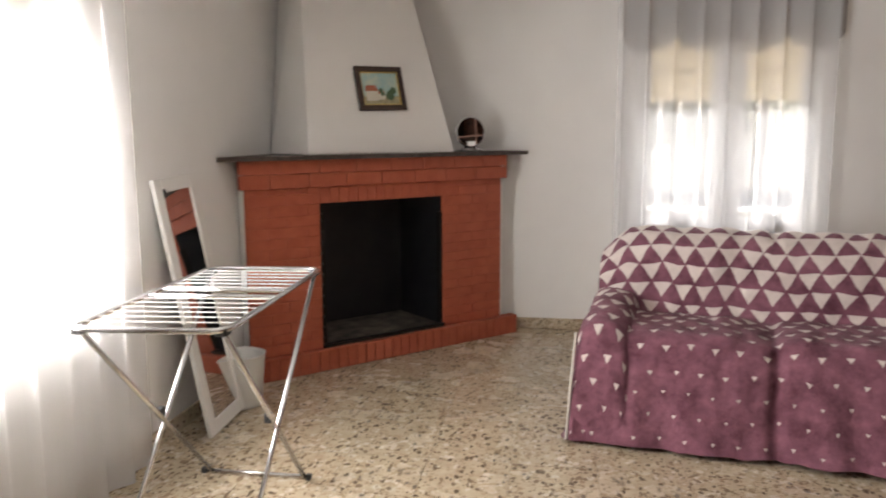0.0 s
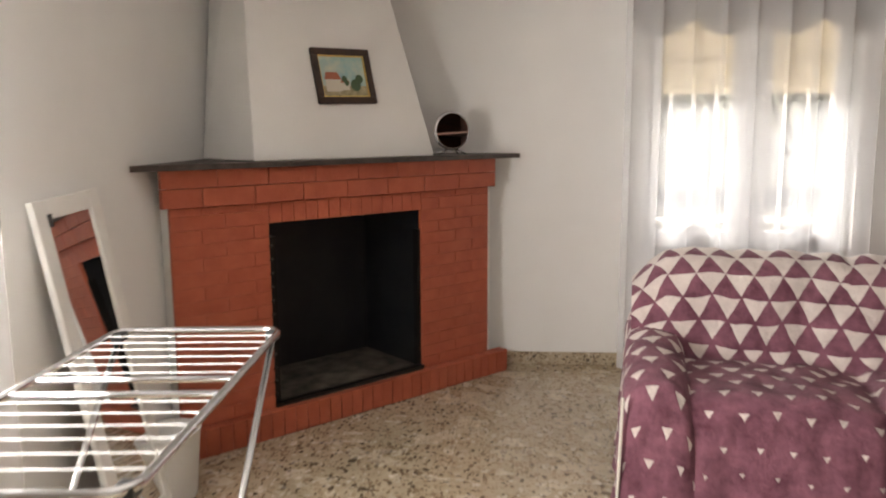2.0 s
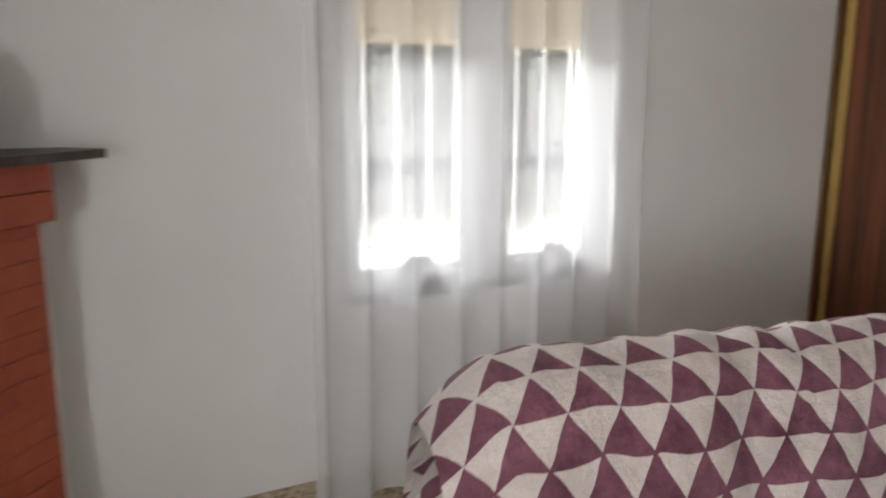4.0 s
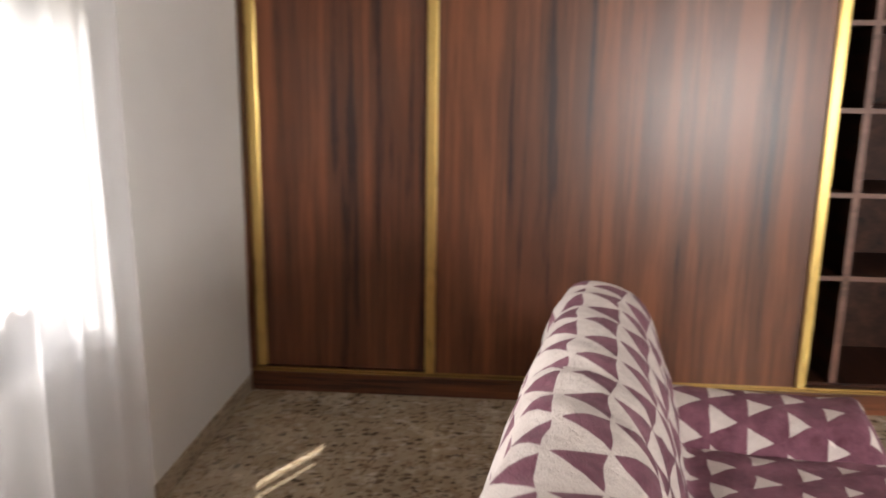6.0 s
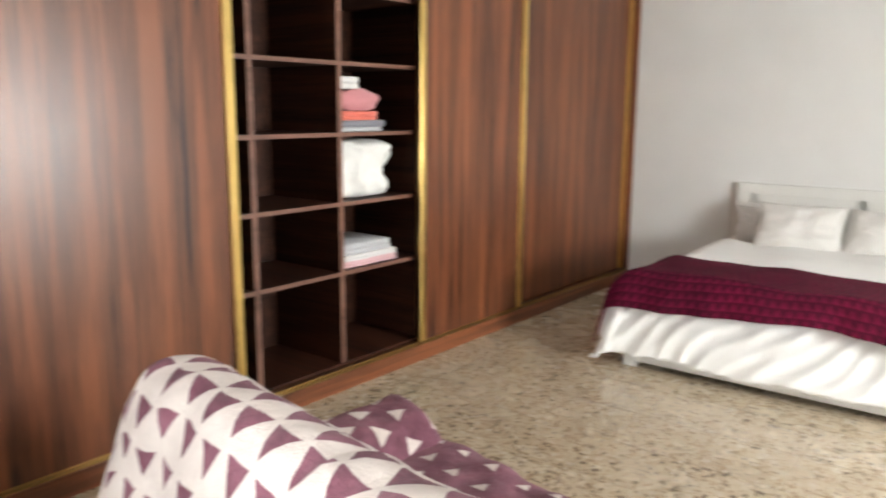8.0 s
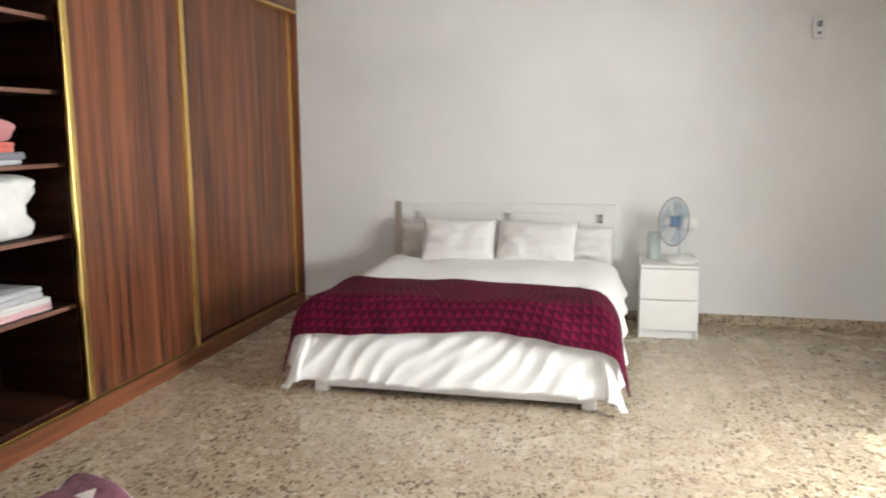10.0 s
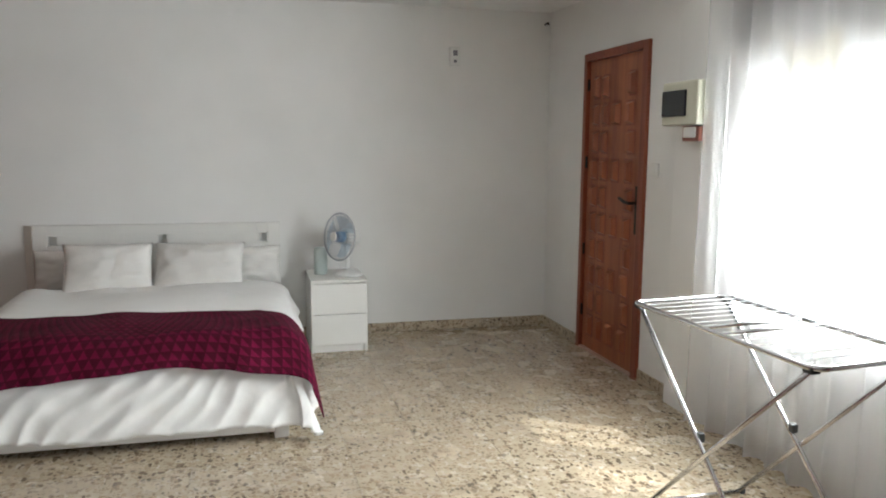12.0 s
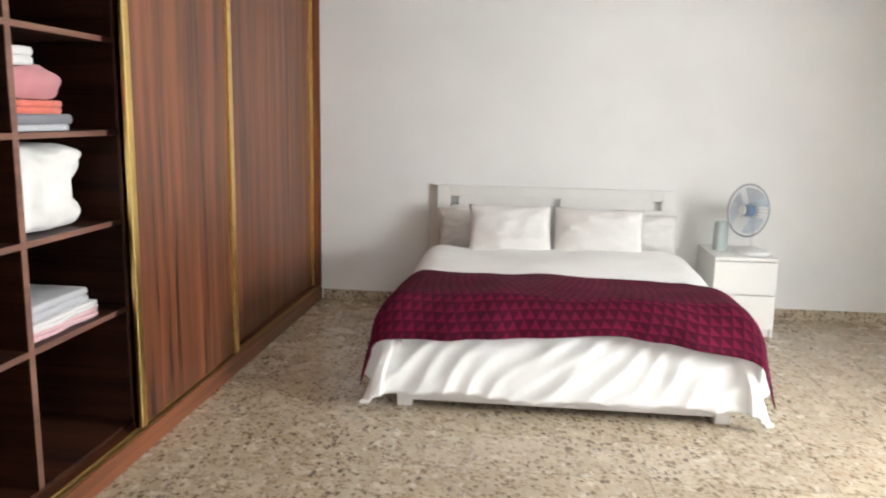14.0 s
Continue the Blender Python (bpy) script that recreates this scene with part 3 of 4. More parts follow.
for k in range(12):
    z = OZ0 + 0.05 + k * 0.062
    fp_part("peg", tube(bmesh.new(), [(OP0 + 0.012, FACE - 0.01, z), (OP0 - 0.008, FACE + 0.016, z)], 0.006, 6), IRON)
fp_part("mantel_shelf", prism(bmesh.new(), [(-1.135, SH_D), (0.985, SH_D), (0.985, 0.99), (0.004, 0.01), (-0.004, 0.01), (-1.13, 1.134)], MZ, MZ + 0.024), SLATE, "dark slate mantel shelf")
hood = tagged(fp_part("chimney_hood", prism(bmesh.new(), [(-0.585, 1.07), (0.43, 1.06), (0.60, 0.61), (0.006, 0.012), (-0.006, 0.012), (-0.62, 0.626)], MZ + 0.024, H - 0.002,
        [(-0.46, 0.76), (0.24, 0.76), (0.42, 0.43), (0.006, 0.012), (-0.006, 0.012), (-0.42, 0.426)]), HOOD, parent=None), "white plastered chimney hood tapering to the ceiling", "chimney hood")
bv = hood.modifiers.new("soft_edges", "BEVEL")
bv.width, bv.segments = 0.03, 4

# picture on the hood
pic = thing("framed_picture", (0.64, -0.78, 1.5), "small village landscape painting in a dark wooden frame", "picture")
lean = math.atan2(0.30, 1.2)
PM = FP @ Matrix.Translation((-0.06, 1.008, 1.49)) @ Matrix.Rotation(lean, 4, "X") @ Matrix.Rotation(radians(-1.5), 4, "Y")
pw, ph, fw = 0.325, 0.265, 0.032


def pic_part(name, bm, mt, label=""):
    bmesh.ops.transform(bm, matrix=PM, verts=bm.verts)
    bmesh.ops.recalc_face_normals(bm, faces=bm.faces)
    return part(name, bm, mt, pic, label)


pic_part("frame", boxes((-pw / 2, pw / 2, 0, 0.022, 0, fw), (-pw / 2, pw / 2, 0, 0.022, ph - fw, ph), (-pw / 2, -pw / 2 + fw, 0, 0.0215, fw, ph - fw), (pw / 2 - fw, pw / 2, 0, 0.0215, fw, ph - fw), bevel=0.004), FRAMEWOOD)
q = pw / 2 - fw
pic_part("gilt_slip", boxes((-q, q, 0.004, 0.014, fw, fw + 0.006), (-q, q, 0.004, 0.014, ph - fw - 0.006, ph - fw), (-q, -q + 0.006, 0.004, 0.0135, fw + 0.006, ph - fw - 0.006), (q - 0.006, q, 0.004, 0.0135, fw + 0.006, ph - fw - 0.006)), GOLD)
SKYP = mat("painted_sky", (0.45, 0.60, 0.60), 0.5)
_g = G(SKYP)
_g.color(_g.ramp(_g.noise(_g.coords(), 14, 5), (0.35, (0.30, 0.50, 0.52)), (0.7, (0.62, 0.64, 0.50))))
FIELDP = mat("painted_ground", (0.45, 0.38, 0.22), 0.5)
_g = G(FIELDP)
_g.color(_g.ramp(_g.noise(_g.coords(), 30, 5), (0.3, (0.22, 0.20, 0.10)), (0.7, (0.55, 0.46, 0.30))))
pic_part("canvas", boxes((-q, q, 0.002, 0.006, fw, ph - fw)), SKYP)
pic_part("painted_field", boxes((-q + 0.006, q - 0.006, 0.006, 0.008, fw + 0.006, fw + 0.055)), FIELDP)
WHP, RDP, GRP = mat("painted_white", (0.66, 0.62, 0.52), 0.5), mat("painted_roof", (0.42, 0.13, 0.07), 0.5), mat("painted_green", (0.06, 0.11, 0.05), 0.5)
pic_part("painted_houses", boxes((-0.105, -0.02, 0.008, 0.0095, fw + 0.028, fw + 0.085), (-0.02, 0.025, 0.008, 0.0095, fw + 0.035, fw + 0.07)), WHP)
bm = bmesh.new()
for x0, x1, z, h in ((-0.11, -0.015, fw + 0.085, 0.035), (-0.025, 0.03, fw + 0.07, 0.022)):
    vs = [bm.verts.new(p) for p in ((x0, 0.0105, z), (x1, 0.0105, z), (x1 - 0.02, 0.0105, z + h), (x0 + 0.012, 0.0105, z + h))]
    bm.faces.new(vs)
pic_part("painted_roofs", bm, RDP)
for x, z, r in ((0.0, 0.12, 0.016), (0.06, 0.09, 0.03), (0.085, 0.12, 0.022), (0.01, 0.10, 0.014), (-0.04, 0.035, 0.008)):
    bm = bmesh.new()
    bmesh.ops.create_circle(bm, cap_ends=True, radius=r, segments=9, matrix=Matrix.Translation((x, 0.0115, z)) @ Matrix.Rotation(radians(90), 4, "X"))
    pic_part("painted_tree", bm, GRP)

# round shaving mirror on the mantel
RM = Vector(FP @ Vector((0.585, 1.02, MZ + 0.024)))
rmir = thing("round_table_mirror", RM, "small round chrome table mirror on the mantel shelf", "mirror")
TM = Matrix.Translation(RM + Vector((0, 0, 0.125))) @ Matrix.Rotation(radians(29), 4, "Z") @ Matrix.Rotation(radians(88), 4, "X")
part("rim", lathe(bmesh.new(), [(0.088, -0.012), (0.1, -0.010), (0.103, 0.0), (0.1, 0.010), (0.092, 0.012)], 36, TM), CHROME, rmir, smooth=True)
part("mirror_disc", lathe(bmesh.new(), [(0.091, 0.0121), (0.091, 0.0135)], 36, TM), MIRROR, rmir)
part("foot", tube(bmesh.new(), [tuple(RM + Vector((-0.06, -0.045, 0.006))), tuple(RM + Vector((-0.02, -0.0, 0.03))), tuple(RM + Vector((0.02, 0.02, 0.03))), tuple(RM + Vector((0.075, 0.03, 0.006)))], 0.006), CHROME, rmir)
part("stay", tube(bmesh.new(), [tuple(RM + Vector((0.03, 0.06, 0.006))), tuple(RM + Vector((0.0, 0.014, 0.05)))], 0.005), CHROME, rmir)

# leaning mirror
mir = thing("leaning_mirror", (0.1, -2.0, 0), "narrow white-framed mirror leaning on the wall", "mirror")
ML = 1.175
ang = math.asin(0.185 / ML)
MM = Matrix.Translation((0.185, -2.205, 0.004)) @ Matrix.Rotation(-ang, 4, "Y") @ Matrix.Rotation(radians(90), 4, "Z") @ Matrix.Rotation(radians(-2.5), 4, "Y")
MWID, mf = 0.38, 0.062


def mir_part(name, bm, mt, label=""):
    bmesh.ops.transform(bm, matrix=MM, verts=bm.verts)
    return part(name, bm, mt, mir, label)


mir_part("frame", boxes((0, mf, 0, 0.022, 0, ML), (MWID - mf, MWID, 0, 0.022, 0, ML), (mf, MWID - mf, 0, 0.0215, 0, mf), (mf, MWID - mf, 0, 0.0215, ML - mf, ML), bevel=0.003), WHITE_LAC)
mir_part("mirror_glass", boxes((mf - 0.004, MWID - mf + 0.004, 0.008, 0.013, mf - 0.004, ML - mf + 0.004)), MIRROR)
mir_part("backing", boxes((0.01, MWID - 0.01, 0.0215, 0.025, 0.01, ML - 0.01)), mat("hardboard", (0.25, 0.16, 0.09), 0.8))
mir_part("hanger", boxes((0.055, 0.075, -0.006, -0.0005, ML - 0.085, ML - 0.045), bevel=0.002), RUBBER)

# waste bin behind the mirror
bm = lathe(bmesh.new(), [(0.085, 0.001), (0.092, 0.01), (0.115, 0.262), (0.119, 0.268), (0.114, 0.27), (0.108, 0.255), (0.086, 0.016)], 32, Matrix.Translation((0.14, -1.76, 0)))
tagged(part("waste_bin", bm, WHITE_PLASTIC, None), "white round waste bin on the floor by the fireplace", "bin")

# ---- drying rack ----
rack = thing("drying_rack", (0.55, -2.85, 0), "folding aluminium clothes drying rack with white wires, empty", "drying rack")
RZ = 0.815
RA = (Vector((0.80, -3.33, RZ)), Vector((0.755, -2.34, RZ)), Vector((0.30, -2.38, RZ)), Vector((0.345, -3.37, RZ)))   # SE NE NW SW


def rack_pt(u, v):
    """u across from west to east, v from south to north."""
    return (RA[3] * (1 - u) + RA[0] * u) * (1 - v) + (RA[2] * (1 - u) + RA[1] * u) * v


pts = []
for (u, v), (du, dv) in (((0, 0), (0, 1)), ((1, 0), (-1, 0)), ((1, 1), (0, -1)), ((0, 1), (1, 0))):
    c = rack_pt(u, v)
    for k in range(6):
        a = k / 5 * math.pi / 2
        r = 0.05
        su, sv = (1 if u == 0 else -1), (1 if v == 0 else -1)
        uu, vv = r / 0.457 * (1 - math.cos(a)) * su, r * (1 - math.sin(a)) * sv
        if (u, v) in ((1, 0), (0, 1)):
            uu, vv = r / 0.457 * (1 - math.sin(a)) * su, r * (1 - math.cos(a)) * sv
        pts.append(tuple(rack_pt(u + uu, v + vv)))
part("frame", tube(bmesh.new(), pts + [pts[0]], 0.0095), CHROME, rack, smooth=True)
for v in (0.46, 0.56):
    part("cross_bar", tube(bmesh.new(), [tuple(rack_pt(0.02, v)), tuple(rack_pt(0.98, v))], 0.008), CHROME, rack, smooth=True)
for k in range(14):
    v = 0.05 + 0.90 * (k + 0.5) / 14
    if abs(v - 0.51) > 0.06:
        part("wire", tube(bmesh.new(), [tuple(rack_pt(0.01, v) + Vector((0, 0, 0.004))), tuple(rack_pt(0.99, v) + Vector((0, 0, 0.004)))], 0.0015, 6), WIRE, rack)
FN, FS = -2.53, -3.20
legs = [("leg", rack_pt(0.04, 0.03), (0.335, FN, 0.012)), ("leg", rack_pt(0.96, 0.03), (0.725, FN, 0.012)),
        ("leg", rack_pt(0.04, 0.965), (0.345, FS, 0.012)), ("leg", rack_pt(0.965, 0.965), (0.76, FS, 0.012))]
for nm, a, b in legs:
    part(nm, tube(bmesh.new(), [tuple(a - Vector((0, 0, 0.01))), b], 0.0095), CHROME, rack, smooth=True)
for y, x0, x1 in ((FN, 0.305, 0.745), (FS, 0.325, 0.78)):
    f = part("foot_bar", tube(bmesh.new(), [(x0, y, 0.0115), (x1, y, 0.0115)], 0.0085), CHROME, rack, smooth=True)
    for x in (x0, x1):
        part("end_cap", boxes((x - 0.011, x + 0.011, y - 0.011, y + 0.011, 0.0, 0.023), bevel=0.004), RUBBER, f)
for u, v in ((0.04, 0.03), (0.96, 0.03), (0.04, 0.965), (0.965, 0.965)):
    c = rack_pt(u, v)
    part("corner_joint", boxes((c.x - 0.017, c.x + 0.017, c.y - 0.02, c.y + 0.02, RZ - 0.02, RZ + 0.004), bevel=0.004), RUBBER, rack)
for x, y, z in ((0.74, -2.9, 0.40), (0.345, -2.9, 0.40)):
    part("pivot", boxes((x - 0.012, x + 0.012, y - 0.016, y + 0.012, z - 0.018, z + 0.016), bevel=0.004), RUBBER, rack)

# ---- wardrobe ----
ward = thing("built_in_wardrobe", (4.9, -3.14, 0), "wall-wide built-in rosewood wardrobe with gold trim and one open bay", "wardrobe")
WX, WTOP = 4.572, H - 0.006
part("plinth", boxes((WX, WX + 0.05, Y0 + 0.004, Y1 - 0.004, 0, 0.088), bevel=0.002), WOOD_H, ward)
part("bottom_track", boxes((WX + 0.010, WX + 0.030, Y0 + 0.004, Y1 - 0.004, 0.088, 0.093), (WX + 0.030, WX + 0.034, Y0 + 0.004, Y1 - 0.004, 0.088, 0.101)), BRONZE, ward, "gold bottom track")
part("track_bed", boxes((WX + 0.034, WX + 0.094, Y0 + 0.004, Y1 - 0.004, 0.03, 0.092)), WOOD_H, ward)
part("top_fascia", boxes((WX, WX + 0.10, Y0 + 0.004, Y1 - 0.004, 2.355, WTOP), bevel=0.002), WOOD_H, ward)
part("top_track", boxes((WX - 0.004, WX + 0.09, Y0 + 0.004, Y1 - 0.004, 2.335, 2.355)), GOLD, ward, "gold top track")
part("end_panel", boxes((WX + 0.002, WX + 0.62, Y1 - 0.018, Y1 - 0.004, 0.10, 2.335)), WOOD_V, ward)
part("end_panel", boxes((WX + 0.002, WX + 0.62, Y0 + 0.004, Y0 + 0.03, 0.10, 2.335)), WOOD_V, ward)


def slide_door(y0, y1, x, strips):
    """A sliding door between y0 (south) and y1 (north), its face at x."""
    d = part("sliding_door", boxes((x, x + 0.022, y0, y1, 0.106, 2.335), bevel=0.001), WOOD_V, ward)
    for a in strips:
        part("gold_strip", boxes((x - 0.016, x + 0.024, a, a + 0.044, 0.104, 2.333), bevel=0.005), GOLD, d, "gold upright trim")


slide_door(-0.86, -0.018, WX + 0.046, (-0.068,))
slide_door(-2.41, -0.782, WX + 0.018, (-0.826, -2.412))
slide_door(-4.64, -3.60, WX + 0.018, (-3.644, -4.64))
slide_door(-6.25, -4.56, WX + 0.062, (-6.25,))
IX0, IX1 = WX + 0.092, WX + 0.60
# the bay's inside takes the rosewood that has shade in its colour
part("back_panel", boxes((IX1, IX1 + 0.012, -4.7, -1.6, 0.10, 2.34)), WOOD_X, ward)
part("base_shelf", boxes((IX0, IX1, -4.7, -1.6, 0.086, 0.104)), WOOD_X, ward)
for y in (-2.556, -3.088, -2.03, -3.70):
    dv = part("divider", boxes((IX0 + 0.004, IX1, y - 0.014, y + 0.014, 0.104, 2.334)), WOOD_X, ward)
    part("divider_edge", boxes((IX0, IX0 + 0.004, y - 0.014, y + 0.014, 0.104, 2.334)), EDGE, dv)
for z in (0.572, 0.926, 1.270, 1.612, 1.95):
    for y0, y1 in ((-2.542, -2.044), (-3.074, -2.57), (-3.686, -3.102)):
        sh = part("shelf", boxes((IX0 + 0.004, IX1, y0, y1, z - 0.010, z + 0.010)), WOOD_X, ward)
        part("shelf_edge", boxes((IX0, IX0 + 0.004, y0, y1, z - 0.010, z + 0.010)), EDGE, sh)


def folded(name, x0, x1, y0, y1, z, h, mt, label, layers=2, seed=0.0):
    """A folded textile: layers with rounded fronts."""
    bm = bmesh.new()
    t = h / layers
    for k in range(layers):
        zz = z + k * t
        def f(u, v):
            a = 2 * math.pi * u
            ex, ey = (x1 - x0) / 2, (y1 - y0) / 2
            r = 0.5 * t * (1 - 0.15)
            w = math.pi * (v - 0.5)
            sc = 1 - (1 - math.cos(w)) * 0.5 * min(0.12, r / ex)
            cx, cy = math.cos(a), math.sin(a)
            n_ = max(abs(cx), abs(cy))
            px, py = cx / n_ * 0.97, cy / n_ * 0.97
            wob = 0.012 * nz(px * 2, py * 2, seed + k)
            return ((x0 + x1) / 2 + ex * px * sc + wob, (y0 + y1) / 2 + ey * py * sc + wob, zz + t / 2 + 0.5 * t * math.sin(w) + 0.004 * nz(px * 3, py * 3, seed + 7) * (v > 0.3))
        grid(bm, 32, 6, f)
    bmesh.ops.remove_doubles(bm, verts=bm.verts, dist=1e-5)
    bmesh.ops.holes_fill(bm, edges=bm.edges)
    bmesh.ops.recalc_face_normals(bm, faces=bm.faces)
    return tagged(part(name, bm, mt, None, smooth=True), label, "towel" if "towel" in name else "cloth")


TX = IX0 + 0.03
z0 = 1.281
folded("folded_towel", TX, TX + 0.26, -3.43, -3.115, z0, 0.022, PALET, "folded pale grey towel at the bottom of a stack", 1)
folded("folded_towel", TX, TX + 0.27, -3.455, -3.115, z0 + 0.022, 0.035, GREYT, "folded dark grey towel in a stack", 1, 3)
folded("folded_towel", TX - 0.005, TX + 0.26, -3.39, -3.115, z0 + 0.057, 0.045, CORAL, "folded coral towel in a stack", 2, 5)
bm = bmesh.new()
def roll(u, v):
    a = 2 * math.pi * u
    r = 0.056 + 0.004 * math.sin(5 * a) + 0.005 * nz(math.cos(a) * 2, v * 3, 1)
    return (TX + 0.02 + 0.24 * v, -3.275 + r * 2.55 * math.cos(a), z0 + 0.158 + r * math.sin(a))
grid(bm, 32, 8, roll)
bmesh.ops.remove_doubles(bm, verts=bm.verts, dist=1e-5)
bmesh.ops.holes_fill(bm, edges=bm.edges)
bmesh.ops.recalc_face_normals(bm, faces=bm.faces)
tagged(part("folded_towel", bm, PINK, None, smooth=True), "rolled pink towel lying on the stack", "towel")
folded("folded_towel", TX + 0.01, TX + 0.2, -3.27, -3.12, z0 + 0.212, 0.06, WHITET, "small white folded towel on top of the stack", 2, 9)
bm = bmesh.new()
def bundle(u, v):
    a, w = 2 * math.pi * u, math.pi * (v - 0.5)
    c = max(math.cos(w), 0.0) ** 0.35
    cx, cy = math.cos(a), math.sin(a)
    n_ = (abs(cx) ** 4 + abs(cy) ** 4) ** 0.25
    wob = 1 + 0.30 * nz(cx * 1.6, cy * 1.6, v * 3) + 0.15 * nz(cx * 4, cy * 4, v * 7)
    return (TX + 0.15 + 0.15 * cx / n_ * c * wob, -3.32 + 0.212 * cy / n_ * c * wob, 0.937 + 0.15 + 0.15 * math.sin(w) ** 1 if abs(w) < 2 else 0)
grid(bm, 64, 40, bundle)
bmesh.ops.remove_doubles(bm, verts=bm.verts, dist=1e-5)
bmesh.ops.recalc_face_normals(bm, faces=bm.faces)
tagged(part("folded_blanket", bm, FLEECE, None, smooth=True), "white fluffy folded blanket stuffed on the shelf", "blanket")
folded("folded_towel", TX, TX + 0.34, -3.54, -3.115, 0.583, 0.036, ROSET, "folded rose and white towel on the shelf", 2, 12)
folded("folded_towel", TX - 0.01, TX + 0.34, -3.53, -3.115, 0.619, 0.03, WHITET, "folded white towel on a rose towel", 2, 14)
folded("folded_towel", TX + 0.01, TX + 0.33, -3.50, -3.125, 0.649, 0.055, PALET, "crumpled pale grey towel on folded towels", 2, 17)

# ---- sofa ----
sofa = thing("sofa", (2.62, -1.55, 0), "two-seat sofa hidden under a mauve throw", "sofa")
SX0, SX1, SYB, SYF = 1.80, 3.38, -1.00, -1.96
part("base", boxes((SX0 + 0.03, SX1 - 0.03, SYF + 0.19, SYB - 0.03, 0.06, 0.36), bevel=0.03), SOFACLOTH, sofa)
part("backrest", boxes((SX0 + 0.05, SX1 - 0.05, SYB - 0.19, SYB - 0.03, 0.2, 0.785), bevel=0.05), SOFACLOTH, sofa)
for x in (SX0 + 0.02, SX1 - 0.19):
    part("armrest", boxes((x, x + 0.17, SYF + 0.27, SYB - 0.03, 0.06, 0.50), bevel=0.05), SOFACLOTH, sofa)
for x in (SX0 + 0.21, (SX0 + SX1) / 2 + 0.005):
    part("seat_cushion", boxes((x, x + 0.575, SYF + 0.23, SYB - 0.2, 0.34, 0.43), bevel=0.035), SOFACLOTH, sofa)
for x in (SX0 + 0.08, SX1 - 0.08):
    for y in (SYF + 0.25, SYB - 0.09):
        part("leg", lathe(bmesh.new(), [(0.02, 0), (0.028, 0.065)], 12, Matrix.Translation((x, y, 0))), IRON, sofa)

cover = thing("sofa_throw", (2.62, -1.55, 0), "mauve plush throw with cream triangles draped over the sofa", "throw")


def path_at(pts, d):
    """The point at arc length d along a polyline, rounded by sampling."""
    for a, b in zip(pts, pts[1:]):
        l = (b - a).length
        if d <= l or b is pts[-1]:
            return a + (b - a) * min(d / l, 1.0)
        d -= l


def smooth_line(pts, n=4):
    pts = [Vector(p) for p in pts]
    for _ in range(n):
        out = [pts[0]]
        for a, b in zip(pts, pts[1:]):
            out += [a * 0.75 + b * 0.25, a * 0.25 + b * 0.75]
        pts = out + [pts[-1]]
    return pts


PROF = smooth_line([(SYB + 0.17, 0.16), (SYB + 0.10, 0.52), (SYB + 0.035, 0.80), (SYB - 0.02, 0.868), (SYB - 0.13, 0.858), (SYB - 0.215, 0.785), (SYB - 0.28, 0.60), (SYB - 0.30, 0.47), (SYB - 0.36, 0.455), (SYF + 0.22, 0.465), (SYF + 0.15, 0.455), (SYF + 0.09, 0.37), (SYF + 0.03, 0.2), (SYF - 0.06, 0.03)], 3)
PLEN = sum((b - a).length for a, b in zip(PROF, PROF[1:]))


def back_sheet(u, v):
    p = path_at(PROF, v * PLEN)
    x = SX0 + 0.0 + (SX1 - SX0) * u
    # the two cushions swell, the ends of the backrest round off
    half = abs(u - 0.5) * 2
    swell = math.sqrt(max(0.0, math.sin(math.pi * min(max((u * 2) % 1.0, 0.001), 0.999))))
    top = max(0.0, (p.y - 0.45) / 0.45)
    front = max(0.0, min(1.0, (SYB - 0.3 - p.x) / 0.1))
    z = p.y + top * (0.022 * swell - 0.014 - 0.012 * (u > 0.52) - (0.10 * max(0, half - 0.90) / 0.1 if u > 0.5 else 0.13 * max(0, half - 0.82) / 0.18)) + front * (p.y > 0.4) * 0.02 * swell
    y = p.x + 0.018 * nz(x * 5, v * 9, 2.0) + 0.010 * nz(x * 12, v * 16, 6.0) - (front * (p.y < 0.44)) * (0.018 * math.sin(x * 19 + 3 * nz(x * 2, 0, 4)) * (0.47 - p.y) / 0.4)
    z += 0.014 * nz(x * 6, v * 8, 7.0) + 0.010 * nz(x * 13, v * 15, 3.0)
    z += (v > 0.97) * 0.025 * nz(x * 3, 1.0, 8.0)
    seam = math.exp(-((u - 0.525) / 0.016) ** 2)
    y += front * 0.03 * seam * (p.y < 0.45)
    z -= front * 0.022 * seam * (p.y > 0.4)
    xx = x + 0.02 * nz(x * 3, v * 6, 11.0) * (half > 0.02)
    return (xx, y, max(z, 0.012))


part("drape", grid(bmesh.new(), 90, 110, back_sheet, lambda u, v: (SX0 + (SX1 - SX0) * u, v * PLEN)), THROW, cover)


